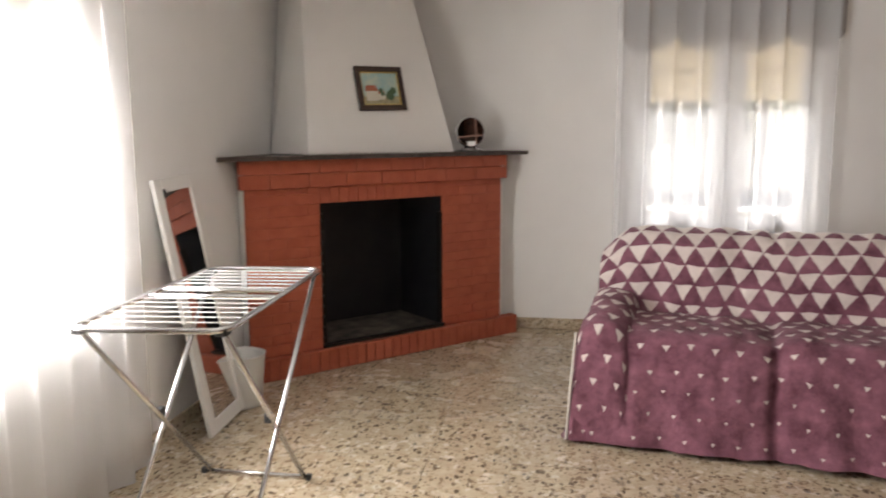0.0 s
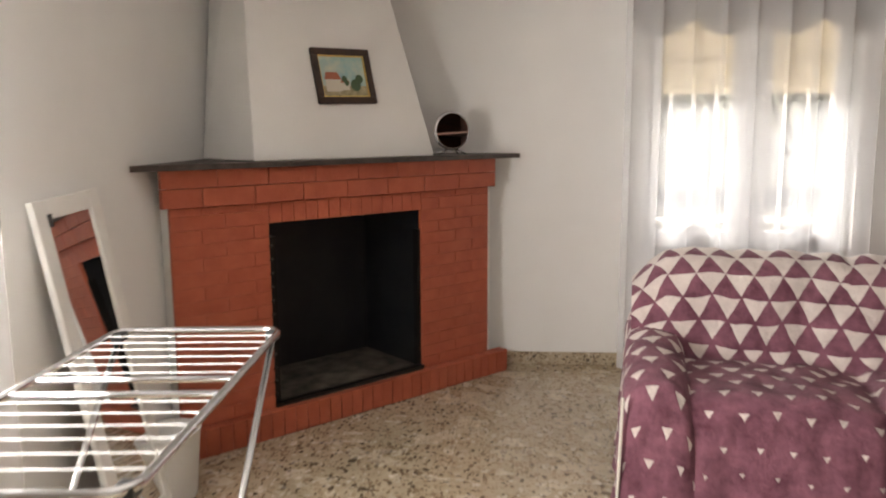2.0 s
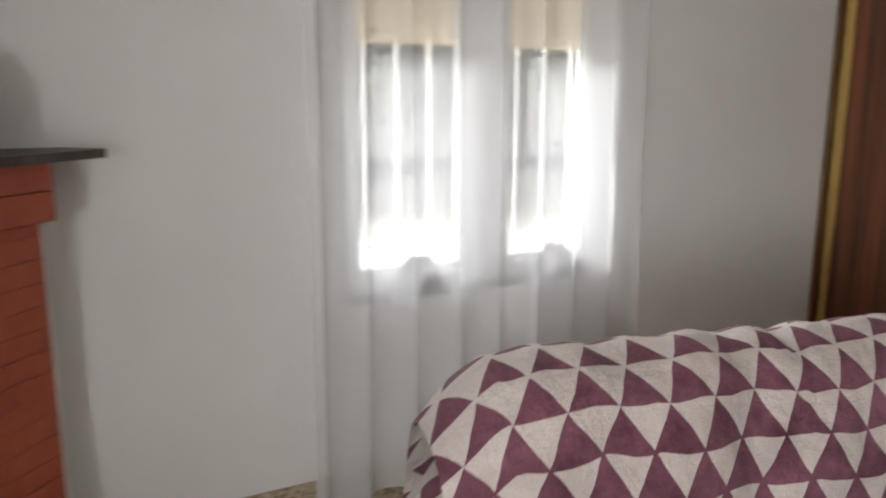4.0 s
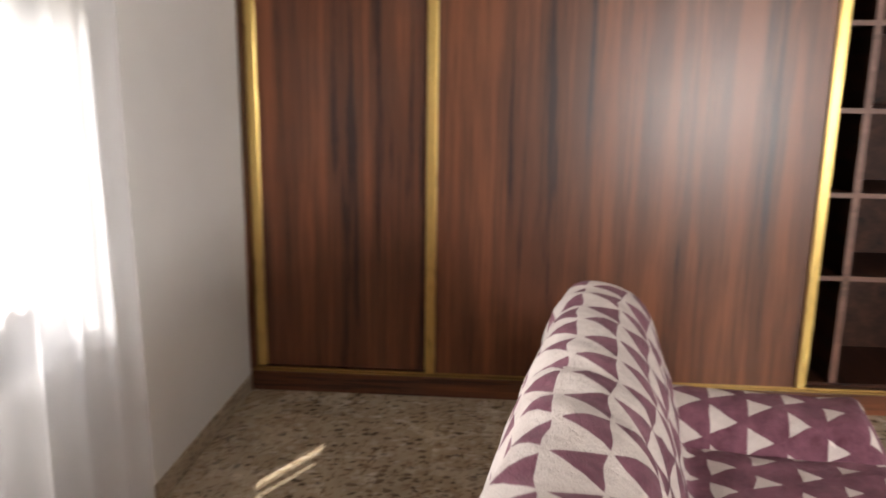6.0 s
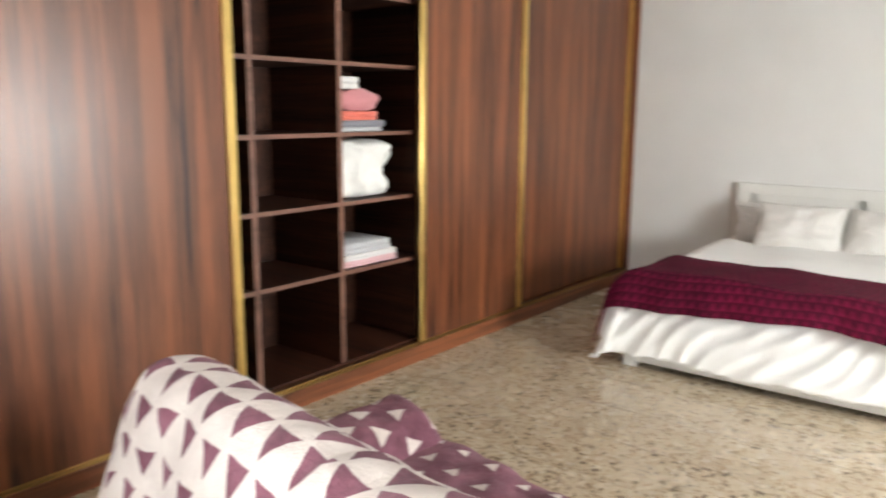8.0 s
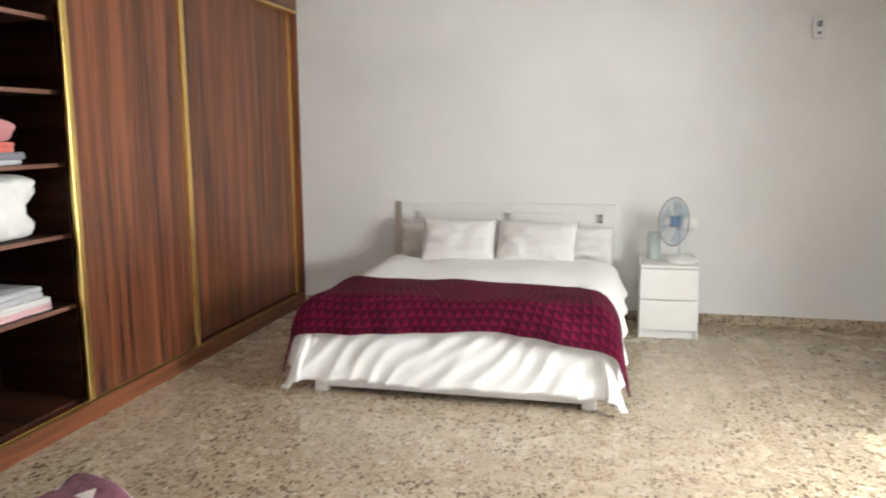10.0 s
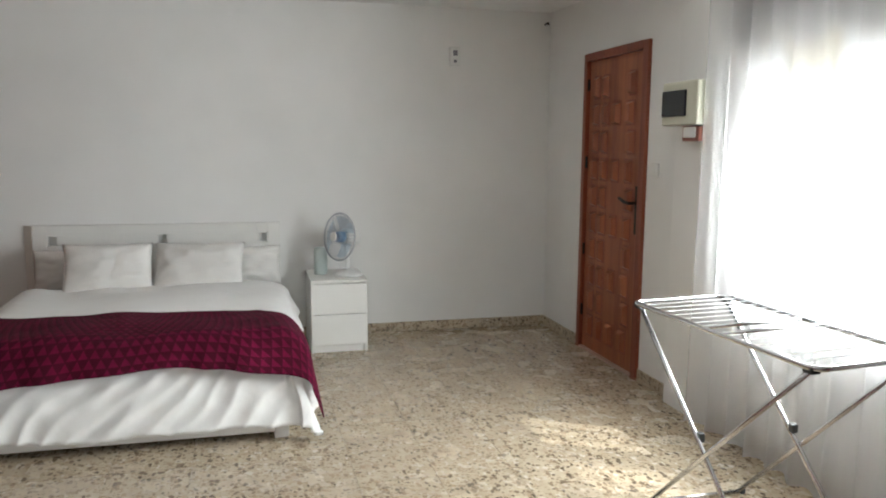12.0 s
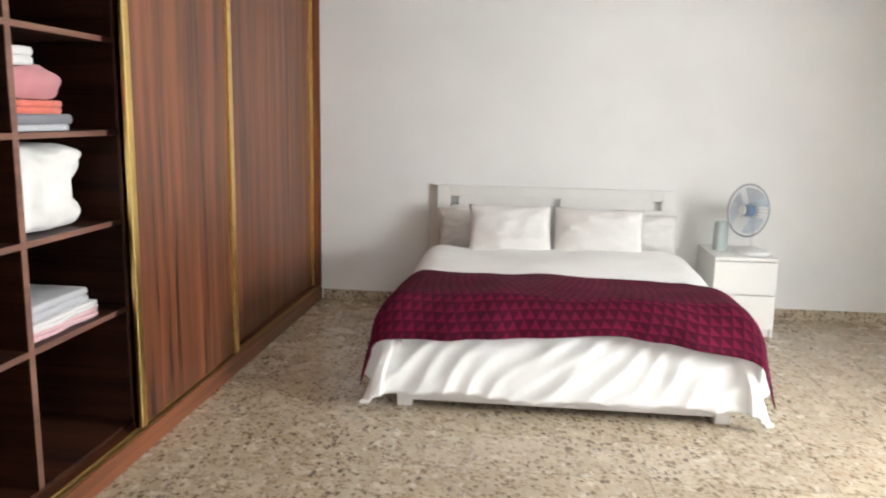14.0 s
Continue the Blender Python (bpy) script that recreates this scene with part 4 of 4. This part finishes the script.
def arm_sheet(side):
    out = SX0 - 0.025 if side < 0 else SX1 + 0.025
    inn = SX0 + 0.215 if side < 0 else SX1 - 0.215
    pr = smooth_line([(out - side * -0.02, 0.05), (out, 0.3), (out - side * 0.0, 0.50), (out - side * 0.05, 0.565), ((out + inn) / 2, 0.575), (inn + side * 0.04, 0.555), (inn, 0.50), (inn - side * 0.012, 0.42)], 3)
    ln = sum((b - a).length for a, b in zip(pr, pr[1:]))
    y0, y1 = SYB - 0.05, (SYF + 0.10 if side < 0 else SYF + 0.19)
    n = 0.78
    def f(u, v):
        p = path_at(pr, u * ln)
        if v < n:
            w = v / n
            y = y0 + (y1 + 0.03 - y0) * w
            z = p.y - (0.06 if side < 0 else -0.012) * w ** 3
            z += 0.05 * max(0, 0.25 - w) / 0.25
        else:
            w = (v - n) / (1 - n)
            y = y1 + 0.03 - 0.035 * math.sin(min(w * 4, 1) * math.pi / 2) - 0.15 * w
            z = (p.y - (0.06 if side < 0 else -0.012)) * (1 - w) + 0.02 * w
        x = p.x + 0.014 * nz(v * 7, u * 5, 3 + side) + (0.02 * math.sin(v * 26) * (u < 0.3) * (0.5 - p.y))
        z += 0.012 * nz(v * 8, u * 6, 9 + side)
        return (x, y + 0.01 * nz(u * 9, v * 5, 5) * (v >= n), max(z, 0.012))
    return grid(bmesh.new(), 40, 60, f, lambda u, v: (u * ln + (SX0 if side < 0 else SX1), 0.9 + 0.72 * v / n if v < n else 1.62 + 0.42 * (v - n) / (1 - n)))


part("arm_drape", arm_sheet(-1), THROW, cover)
part("arm_drape", arm_sheet(1), THROW, cover)
def edge_line(u, v):
    return Vector((SX0 - 0.018 - 0.012 * (1 - u), SYF - 0.058 + 0.14 * u + 0.006 * math.sin(u * 9), 0.02 + 0.45 * u))
part("hem", tube(bmesh.new(), [tuple(edge_line(k / 12, 0)) for k in range(13)], 0.006, 6), SOFACLOTH, cover, "cream edge binding")

for o in (sofa, cover):
    o.rotation_euler.z = radians(-10)
    o.location = (2.67, -1.708, 0)

# ---- bed ----
BX0, BX1, BYF, BYH = 2.10, 3.70, -4.30, -6.20
bed = thing("bed", (2.9, -5.25, 0), "white wooden double bed with a slotted headboard", "bed")
for x in (BX0 + 0.035, BX1 - 0.105):
    part("leg", boxes((x, x + 0.07, BYF + 0.03, BYF - 0.06, 0, 0.27), bevel=0.004), WHITE_LAC, bed)
part("foot_rail", boxes((BX0 + 0.105, BX1 - 0.105, BYF - 0.01, BYF + 0.022, 0.03, 0.25), bevel=0.004), WHITE_LAC, bed)
for x in (BX0 + 0.04, BX1 - 0.07):
    part("side_rail", boxes((x, x + 0.03, BYF - 0.06, BYH, 0.035, 0.25), bevel=0.003), WHITE_LAC, bed)
part("slat_base", boxes((BX0 + 0.07, BX1 - 0.07, BYF - 0.06, BYH, 0.2, 0.23)), WHITE_LAC, bed)
HBY0, HBY1 = -6.27, -6.225
hx0, hx1 = 2.075, 3.715
part("headboard_post", boxes((hx0, hx0 + 0.085, HBY0, HBY1, 0, 0.875), bevel=0.003), WHITE_LAC, bed)
part("headboard_post", boxes((hx1 - 0.085, hx1, HBY0, HBY1, 0, 0.875), bevel=0.003), WHITE_LAC, bed)
part("headboard_wing", prism(bmesh.new(), [(hx1 + 0.001, HBY1), (hx1 + 0.004, HBY1), (hx1 + 0.06, HBY0), (hx1 + 0.001, HBY0)], 0, 0.874), WHITE_LAC, bed)
part("headboard_rail", boxes((hx0 + 0.085, hx1 - 0.085, HBY0, HBY1 - 0.001, 0.80, 0.873), bevel=0.003), WHITE_LAC, bed)
part("headboard_panel", boxes((hx0 + 0.085, hx1 - 0.085, HBY0 + 0.004, HBY1 - 0.002, 0.25, 0.735), bevel=0.003), WHITE_LAC, bed)
for a, b in ((hx0 + 0.085, 2.17), (2.225, 2.855), (2.915, 3.565), (3.62, hx1 - 0.085)):
    part("headboard_spacer", boxes((a, b, HBY0 + 0.002, HBY1 - 0.003, 0.735, 0.80)), WHITE_LAC, bed)
tagged(part("mattress", boxes((BX0 + 0.04, BX1 - 0.04, BYF - 0.04, BYH + 0.0, 0.231, 0.44), bevel=0.04), LINEN), "white mattress on the bed frame", "mattress")


def bend(p, w, r=0.07):
    """Cloth lying on a top of half width w, then going over the edge: along, drop."""
    a = abs(p)
    s = 1 if p > 0 else -1
    if a < w - r:
        return p, 0.0
    d = a - (w - r)
    q = r * math.pi / 2
    if d < q:
        return s * (w - r + r * math.sin(d / r)), r * (1 - math.cos(d / r))
    return s * (w + 0.25 * (d - q)), r + (d - q) * 0.98


CX = (BX0 + BX1) / 2


def duvet(u, v):
    hang_s, hang_f = 0.34, 0.38
    p = (u - 0.5) * 2 * (0.80 + hang_s)
    q = v * (1.55 + hang_f)                     # from the head end to the foot
    x, dx = bend(p, 0.86, 0.18)
    y, dy = bend(q, 1.52)
    dx *= 0.55 + 0.45 * min(1, v * 1.4)
    drop = math.sqrt(dx * dx + dy * dy) if dx > 0 and dy > 0 else max(dx, dy)
    k = max(0.0, min(1.0, drop / 0.2))
    # slanting folds on the hanging front, gentle swells on top
    fold = (1 - 2 * abs(math.sin((x - 1.5 * drop) * 22 + 5.0 * nz(x * 1.9, drop * 3, 1.1)))) * 0.55 + (1 - 2 * abs(math.sin((x - 1.2 * drop) * 12 + 2 + 4 * nz(x * 1.3, 2, 2)))) * 0.45 + 0.5 * nz(x * 9, drop * 9, 4)
    fy = (dy > 0.02) * k * k * (0.014 * fold + 0.035) * (0.4 if dx > 0.05 else 1.0)
    fx = (dx > 0.02) * k * k * 0.02 * math.sin(q * 17 + 3 * nz(q * 2, 1, 1))
    z = 0.515 - drop + 0.03 * (1 - k) * nz(x * 2.2, q * 2.2, 5.5) + 0.008 * nz(x * 7, q * 7, 2.5)
    z = z + 0.02 * nz(x * 3, 1, 9) * k
    if dx > 0.05 and dy > 0.05:
        y += 0.05 * k
    return (CX + x + (fx if p > 0 else -fx), -5.85 + y + fy, max(z, 0.05))


bm = grid(bmesh.new(), 220, 120, duvet)
d = tagged(part("duvet", bm, LINEN), "white crumpled duvet hanging over the foot of the bed", "duvet")
sm = d.modifiers.new("thickness", "SOLIDIFY")
sm.thickness, sm.offset = 0.018, -1


def plum(u, v):
    p = 0.05 * (1 - v) + (u - 0.5) * 2 * (0.69 + 0.49 * v)
    e_ = (2 * u - 1) ** 2
    q = 1.0 - 0.03 * e_ + 0.025 * math.sin(u * 8 + 1) + v * (0.695 + 0.045 * e_ + 0.012 * math.sin(u * 13))
    x, dx = bend(p, 0.88, 0.19)
    y, dy = bend(q, 1.555, 0.085)
    drop = math.sqrt(dx * dx + dy * dy) if dx > 0 and dy > 0 else max(dx, dy)
    k = max(0.0, min(1.0, drop / 0.2))
    fold = math.sin(x * 27 + 4.0 * nz(x * 1.7, 0.3, 1.1)) * 0.5 + math.sin(x * 11 + 2 + 3 * nz(x, 2, 2)) * 0.5
    z = 0.537 - drop + 0.03 * (1 - k) * nz(x * 2.2, q * 2.2, 5.5) + 0.012 * nz(x * 5, q * 5, 3.5)
    return (CX + x, -5.85 + y + (dy > 0.02) * k * (0.020 * fold + 0.058), z)


pb = tagged(part("bed_throw", grid(bmesh.new(), 110, 70, plum, lambda u, v: (u * 2.3, v * 0.74)), PLUM), "plum red plush throw with embossed triangles across the bed", "throw")
sm = pb.modifiers.new("thickness", "SOLIDIFY")
sm.thickness, sm.offset = 0.008, 1


def pillow(cx, cy, cz, w, h, t, tilt, yaw, label, seed):
    bm = bmesh.new()
    def half(sgn):
        def f(u, v):
            a, b = u * 2 - 1, v * 2 - 1
            th = t / 2 * (max(0.0, 1 - abs(a) ** 2.6) ** 0.6) * (max(0.0, 1 - abs(b) ** 2.6) ** 0.6)
            pinch = 1 - 0.07 * (abs(a) ** 2) * (1 - abs(b) ** 4) * 0 - 0.06 * (1 - abs(a) ** 2)
            pin2 = 1 - 0.05 * (1 - abs(b) ** 2)
            wr = 0.016 * nz(a * 2.5, b * 2.5, seed) + 0.012 * nz(a * 1.2 + b * 4, b - a * 3, seed + 3)
            return (a * w / 2 * pin2, sgn * (th + (wr if th > 0.01 else 0)), b * h / 2 * pinch)
        grid(bm, 30, 22, f)
    half(1)
    half(-1)
    bmesh.ops.remove_doubles(bm, verts=bm.verts, dist=0.0008)
    bmesh.ops.recalc_face_normals(bm, faces=bm.faces)
    bmesh.ops.transform(bm, matrix=pose(cx, cy, cz, tilt, 0, yaw), verts=bm.verts)
    return tagged(part("pillow", bm, PILLOWCASE, None, smooth=True), label, "pillow", "pillows on the bed")


pillow(3.44, -6.10, 0.585, 0.50, 0.28, 0.13, 14, 3, "white pillow standing behind another against the headboard", 1)
pillow(2.33, -6.10, 0.585, 0.50, 0.28, 0.13, 14, -2, "white pillow standing behind another against the headboard", 2)
pillow(3.19, -5.88, 0.622, 0.55, 0.36, 0.15, 30, 4, "white pillow leaning against the pillow behind", 3)
pillow(2.62, -5.87, 0.62, 0.58, 0.36, 0.15, 33, -5, "white creased pillow leaning against the pillow behind", 4)
part("charging_cable", tube(bmesh.new(), [(2.25, HBY1 + 0.004, 0.878), (2.24, HBY1 + 0.008, 0.84), (2.215, HBY1 + 0.006, 0.79), (2.19, HBY1 + 0.006, 0.73)], 0.0035, 6), WHITE_PLASTIC)
tagged(bpy.data.objects["charging_cable"], "thin white cable hanging over the headboard", "cable")

# ---- bedside cabinet and what stands on it ----
ns = thing("bedside_cabinet", (1.70, -6.0, 0), "white two-drawer bedside cabinet beside the bed", "bedside cabinet")
NX0, NX1, NYF, NYB, NZ = 1.505, 1.895, -5.765, -6.262, 0.512
part("side_panel", boxes((NX0, NX0 + 0.018, NYB, NYF - 0.006, 0, NZ - 0.02), bevel=0.002), WHITE_LAC, ns)
part("side_panel", boxes((NX1 - 0.018, NX1, NYB, NYF - 0.006, 0, NZ - 0.02), bevel=0.002), WHITE_LAC, ns)
part("top_panel", boxes((NX0, NX1, NYB, NYF, NZ - 0.02, NZ), bevel=0.002), WHITE_LAC, ns)
part("back_panel", boxes((NX0 + 0.018, NX1 - 0.018, NYB, NYB + 0.006, 0.02, NZ - 0.02)), WHITE_LAC, ns)
part("kick_board", boxes((NX0 + 0.018, NX1 - 0.018, NYF - 0.045, NYF - 0.03, 0, 0.05)), WHITE_LAC, ns)
for z0, z1 in ((0.058, 0.270), (0.276, 0.486)):
    part("drawer_front", boxes((NX0 + 0.003, NX1 - 0.003, NYF - 0.02, NYF, z0, z1), bevel=0.002), WHITE_LAC, ns)

fan = thing("table_fan", (1.66, -5.95, NZ), "white table fan with pale blue blades on the bedside cabinet", "fan")
FX, FY = 1.62, -5.95
part("base", lathe(bmesh.new(), [(0.105, 0.0), (0.108, 0.012), (0.095, 0.024), (0.045, 0.032), (0.02, 0.05)], 32, Matrix.Translation((FX, FY, NZ))), WHITE_PLASTIC, fan)
part("stem", tube(bmesh.new(), [(FX, FY, NZ + 0.03), (FX + 0.01, FY + 0.005, NZ + 0.27)], 0.014, 12), WHITE_PLASTIC, fan)
FM = Matrix.Translation((FX + 0.06, FY + 0.03, NZ + 0.282)) @ Matrix.Rotation(radians(-58), 4, "Z") @ Matrix.Rotation(radians(-84), 4, "X") @ Matrix.Diagonal((1.1, 1.1, 1.1, 1))
part("motor", lathe(bmesh.new(), [(0.03, -0.15), (0.05, -0.14), (0.055, -0.06), (0.05, -0.035)], 24, FM), WHITE_PLASTIC, fan)
for k in range(40):
    bm = bmesh.new()
    a = 2 * math.pi * k / 40
    c, s = math.cos(a), math.sin(a)
    tube(bm, [(0.03 * c, 0.03 * s, 0.045), (0.1 * c, 0.1 * s, 0.042), (0.142 * c, 0.142 * s, 0.02), (0.15 * c, 0.15 * s, 0.0), (0.142 * c, 0.142 * s, -0.022), (0.055 * c, 0.055 * s, -0.04)], 0.0012, 4)
    bmesh.ops.transform(bm, matrix=FM, verts=bm.verts)
    part("guard_wire", bm, GUARD, fan)
bm = bmesh.new()
ring = [(0.152 * math.cos(2 * math.pi * k / 40), 0.152 * math.sin(2 * math.pi * k / 40), 0) for k in range(41)]
tube(bm, ring, 0.005, 6)
bmesh.ops.transform(bm, matrix=FM, verts=bm.verts)
part("guard_ring", bm, GUARD, fan, "grey guard ring")
part("hub", lathe(bmesh.new(), [(0.034, -0.03), (0.036, 0.01), (0.03, 0.022)], 20, FM), BLUE, fan, "blue hub")
part("badge", lathe(bmesh.new(), [(0.03, 0.044), (0.03, 0.05), (0.024, 0.053)], 20, FM), WHITE_PLASTIC, fan)
for k in range(3):
    def blade(u, v, k=k):
        r = 0.034 + 0.10 * v
        a = 2 * math.pi * k / 3 + (u - 0.5) * (0.9 + 0.75 * v)
        return (r * math.cos(a), r * math.sin(a), 0.026 * (u - 0.5) - 0.005)
    bm = grid(bmesh.new(), 8, 6, blade)
    bmesh.ops.transform(bm, matrix=FM, verts=bm.verts)
    part("blade", bm, BLADE, fan)
tagged(part("plastic_canister", lathe(bmesh.new(), [(0.045, 0), (0.048, 0.01), (0.048, 0.17), (0.044, 0.176), (0.044, 0.19), (0.01, 0.195)], 24, Matrix.Translation((1.80, -6.06, NZ))), cloth("pale_green_plastic", (0.55, 0.62, 0.60), 0.4)), "pale translucent plastic canister on the bedside cabinet", "canister")

# ---- door ----
door = thing("door_1", (X0, (DY0 + DY1) / 2, 0), "closed carved wooden entrance door with iron handle", "door", kind="structure")
fr = 0.065
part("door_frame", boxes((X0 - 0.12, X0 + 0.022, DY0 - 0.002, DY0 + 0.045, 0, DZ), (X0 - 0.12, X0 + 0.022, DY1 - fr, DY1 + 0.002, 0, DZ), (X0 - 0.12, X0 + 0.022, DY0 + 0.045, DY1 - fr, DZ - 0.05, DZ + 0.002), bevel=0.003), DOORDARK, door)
LY0, LY1 = DY0 + 0.048, DY1 - fr - 0.003
leaf = part("door_leaf", boxes((X0 - 0.05, X0 - 0.006, LY0, LY1, 0.015, DZ - 0.053), bevel=0.003), DOORWOOD, door)
RH = 0.183
for r in range(10):
    z = 0.12 + r * RH
    cols = ((0.07, 0.14), (0.20, 0.27), (0.56, 0.64)) if r % 2 else ((0.07, 0.14), (0.20, 0.28), (0.36, 0.44), (0.54, 0.62))
    for a, b in cols:
        y0, y1 = LY0 + a + 0.015, LY0 + b + 0.015
        bm = bmesh.new()
        lo = [bm.verts.new((X0 - 0.0047, y, zz)) for y, zz in ((y0, z), (y1, z), (y1, z + 0.135), (y0, z + 0.135))]
        i = 0.014
        hi = [bm.verts.new((X0 + 0.024, y, zz)) for y, zz in ((y0 + i, z + i), (y1 - i, z + i), (y1 - i, z + 0.135 - i), (y0 + i, z + 0.135 - i))]
        for k in range(4):
            bm.faces.new((lo[k], lo[(k + 1) % 4], hi[(k + 1) % 4], hi[k]))
        bm.faces.new(hi)
        bmesh.ops.recalc_face_normals(bm, faces=bm.faces)
        part("raised_panel", bm, DOORWOOD, leaf)
        # darker border round each panel, standing in for the shade of a groove
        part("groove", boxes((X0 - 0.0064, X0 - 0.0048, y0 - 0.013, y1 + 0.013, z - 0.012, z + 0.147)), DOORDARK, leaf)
part("handle_plate", boxes((X0 - 0.006, X0 + 0.002, LY1 - 0.062, LY1 - 0.022, 0.90, 1.20), bevel=0.003), IRON, leaf, "black iron plate")
part("door_handle", tube(bmesh.new(), [(X0, LY1 - 0.042, 1.095), (X0 + 0.055, LY1 - 0.042, 1.095), (X0 + 0.06, LY1 - 0.09, 1.10), (X0 + 0.055, LY1 - 0.165, 1.12)], 0.010, 8), IRON, leaf, "black iron lever")
for z in (0.28, 0.72, 1.33, 1.86):
    part("hinge", tube(bmesh.new(), [(X0 + 0.006, LY0 + 0.002, z - 0.04), (X0 + 0.006, LY0 + 0.002, z + 0.04)], 0.009, 8), IRON, leaf)
part("threshold", boxes((X0 - 0.15, X0 + 0.02, DY0 - 0.002, DY1 + 0.01, 0.0, 0.014), bevel=0.003), cloth("pink_stone", (0.42, 0.27, 0.20), 0.5), door, "pinkish stone threshold")
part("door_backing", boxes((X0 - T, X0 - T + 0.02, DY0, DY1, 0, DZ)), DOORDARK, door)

# ---- fittings on the walls ----
PX = X0 + 0.055
fuse = thing("fuse_box", (PX, -4.2, 1.55), "beige fuse box with a dark smoked cover", "fuse box")
part("housing", boxes((PX, PX + 0.075, -4.355, -4.02, 1.555, 1.78), bevel=0.008), BEIGE, fuse)
part("smoked_cover", boxes((PX + 0.075, PX + 0.087, -4.34, -4.115, 1.60, 1.735), bevel=0.004), SMOKED, fuse)
bell = thing("door_bell_box", (PX, -4.12, 1.47), "small red-brown bell box with a white face", "bell")
part("housing", boxes((PX, PX + 0.05, -4.185, -4.035, 1.472, 1.55), bevel=0.006), BELL, bell)
part("face_plate", boxes((PX + 0.05, PX + 0.058, -4.165, -4.055, 1.49, 1.545), bevel=0.003), WHITE_PLASTIC, bell)
sw = thing("light_switch", (X0, -4.62, 1.3), "white light switch beside the door", "switch")
part("plate", boxes((X0, X0 + 0.012, -4.655, -4.575, 1.265, 1.345), bevel=0.003), WHITE_PLASTIC, sw)
part("rocker", boxes((X0 + 0.012, X0 + 0.018, -4.64, -4.59, 1.28, 1.33), bevel=0.002), WHITE_PLASTIC, sw)
ch = thing("door_chime", (0.76, Y0, 2.1), "small white chime box high on the wall", "chime")
part("housing", boxes((0.722, 0.80, Y0, Y0 + 0.045, 2.03, 2.17), bevel=0.006), WHITE_PLASTIC, ch)
part("grille", boxes((0.745, 0.778, Y0 + 0.045, Y0 + 0.048, 2.105, 2.145)), GREYT, ch)
part("button", boxes((0.75, 0.772, Y0 + 0.045, Y0 + 0.049, 2.055, 2.075)), GREYT, ch)
hk = thing("wall_hook", (0.02, Y0, 2.36), "small dark metal hook in the corner by the ceiling", "hook")
part("stem", tube(bmesh.new(), [(0.03, Y0, 2.37), (0.03, Y0 + 0.06, 2.375), (0.03, Y0 + 0.07, 2.36)], 0.008, 8), IRON, hk)

# ---- bricks of the fireplace ----
BRICK_MESH = {}


def brick(s0, s1, z0, z1, d0, d1):
    key = (round(s1 - s0, 3), round(z1 - z0, 3), round(d1 - d0, 3))
    if key not in BRICK_MESH:
        bm = bmesh.new()
        box(bm, -key[0] / 2, key[0] / 2, 0, key[2], -key[1] / 2, key[1] / 2)
        bmesh.ops.bevel(bm, geom=[e_ for e_ in bm.edges if all(v.co.y > 0.001 for v in e_.verts)], offset=0.0022, segments=1, affect="EDGES")
        bmesh.ops.recalc_face_normals(bm, faces=bm.faces)
        me = bpy.data.meshes.new("brick")
        bm.to_mesh(me)
        bm.free()
        me.materials.append(BRICK)
        BRICK_MESH[key] = me
    o = new("brick", BRICK_MESH[key])
    o.parent = fire
    j = random.uniform(-0.0008, 0.0008)
    o.matrix_basis = Matrix.Translation(-ORIGIN[fire]) @ FP @ pose((s0 + s1) / 2, d0 + j, (z0 + z1) / 2, 0, random.uniform(-0.25, 0.25), random.uniform(-0.15, 0.15))
    return o


J = 0.003
CH = 0.0600


def course(a, b, z0, z1, off, blen, d0=FACE - 0.012, d1=FACE):
    x = a
    first = off
    while x < b - 0.01:
        e1 = min(x + (first if first else blen), b)
        first = 0
        if b - e1 < 0.05:
            e1 = b
        brick(x + J / 2, e1 - J / 2, z0 + J / 2, z1 - J / 2, d0, d1)
        x = e1


z, r = 0.125, 0
while z < 1.055:
    z1 = min(z + CH, 1.06)
    course(S0, OP0, z, z1, (0, 0.13)[r % 2], 0.235)
    course(OP1, S1, z, z1, (0.12, 0)[r % 2], 0.235)
    z, r = z1, r + 1
course(OP0, OP1, OZ1, 1.06, 0, 0.0615)
course(S0 - 0.035, S1 + 0.035, 1.06, 1.14, 0.17, 0.235, FACE - 0.012, FACE + 0.022)
course(S0 - 0.035, S1 + 0.035, 1.14, MZ - 0.001, 0, 0.235, FACE - 0.012, FACE + 0.022)
course(S0 + 0.02, 0.925, 0.0, 0.125, 0, 0.0615, FACE - 0.02, BASE_D)

# ---- floor tiles ----
TS = 0.35
bm = bmesh.new()
box(bm, 0, TS - 0.0016, 0, TS - 0.0016, -0.002, 0.0)
tile_mesh = bpy.data.meshes.new("tile")
bm.to_mesh(tile_mesh)
bm.free()
tile_mesh.materials.append(TERRAZZO)
nx0 = math.floor((X0 - 1.53) / TS)
for i in range(nx0, nx0 + 15):
    for j in range(-19, 1):
        x, y = 1.53 + i * TS, -0.16 + j * TS
        if x > 4.75 or y + TS < Y0 or y > 0.05:
            continue
        o = new("tile", tile_mesh)
        o.parent = floor
        o.location = Vector((x, y, random.uniform(-0.0003, 0.0))) - ORIGIN[floor]
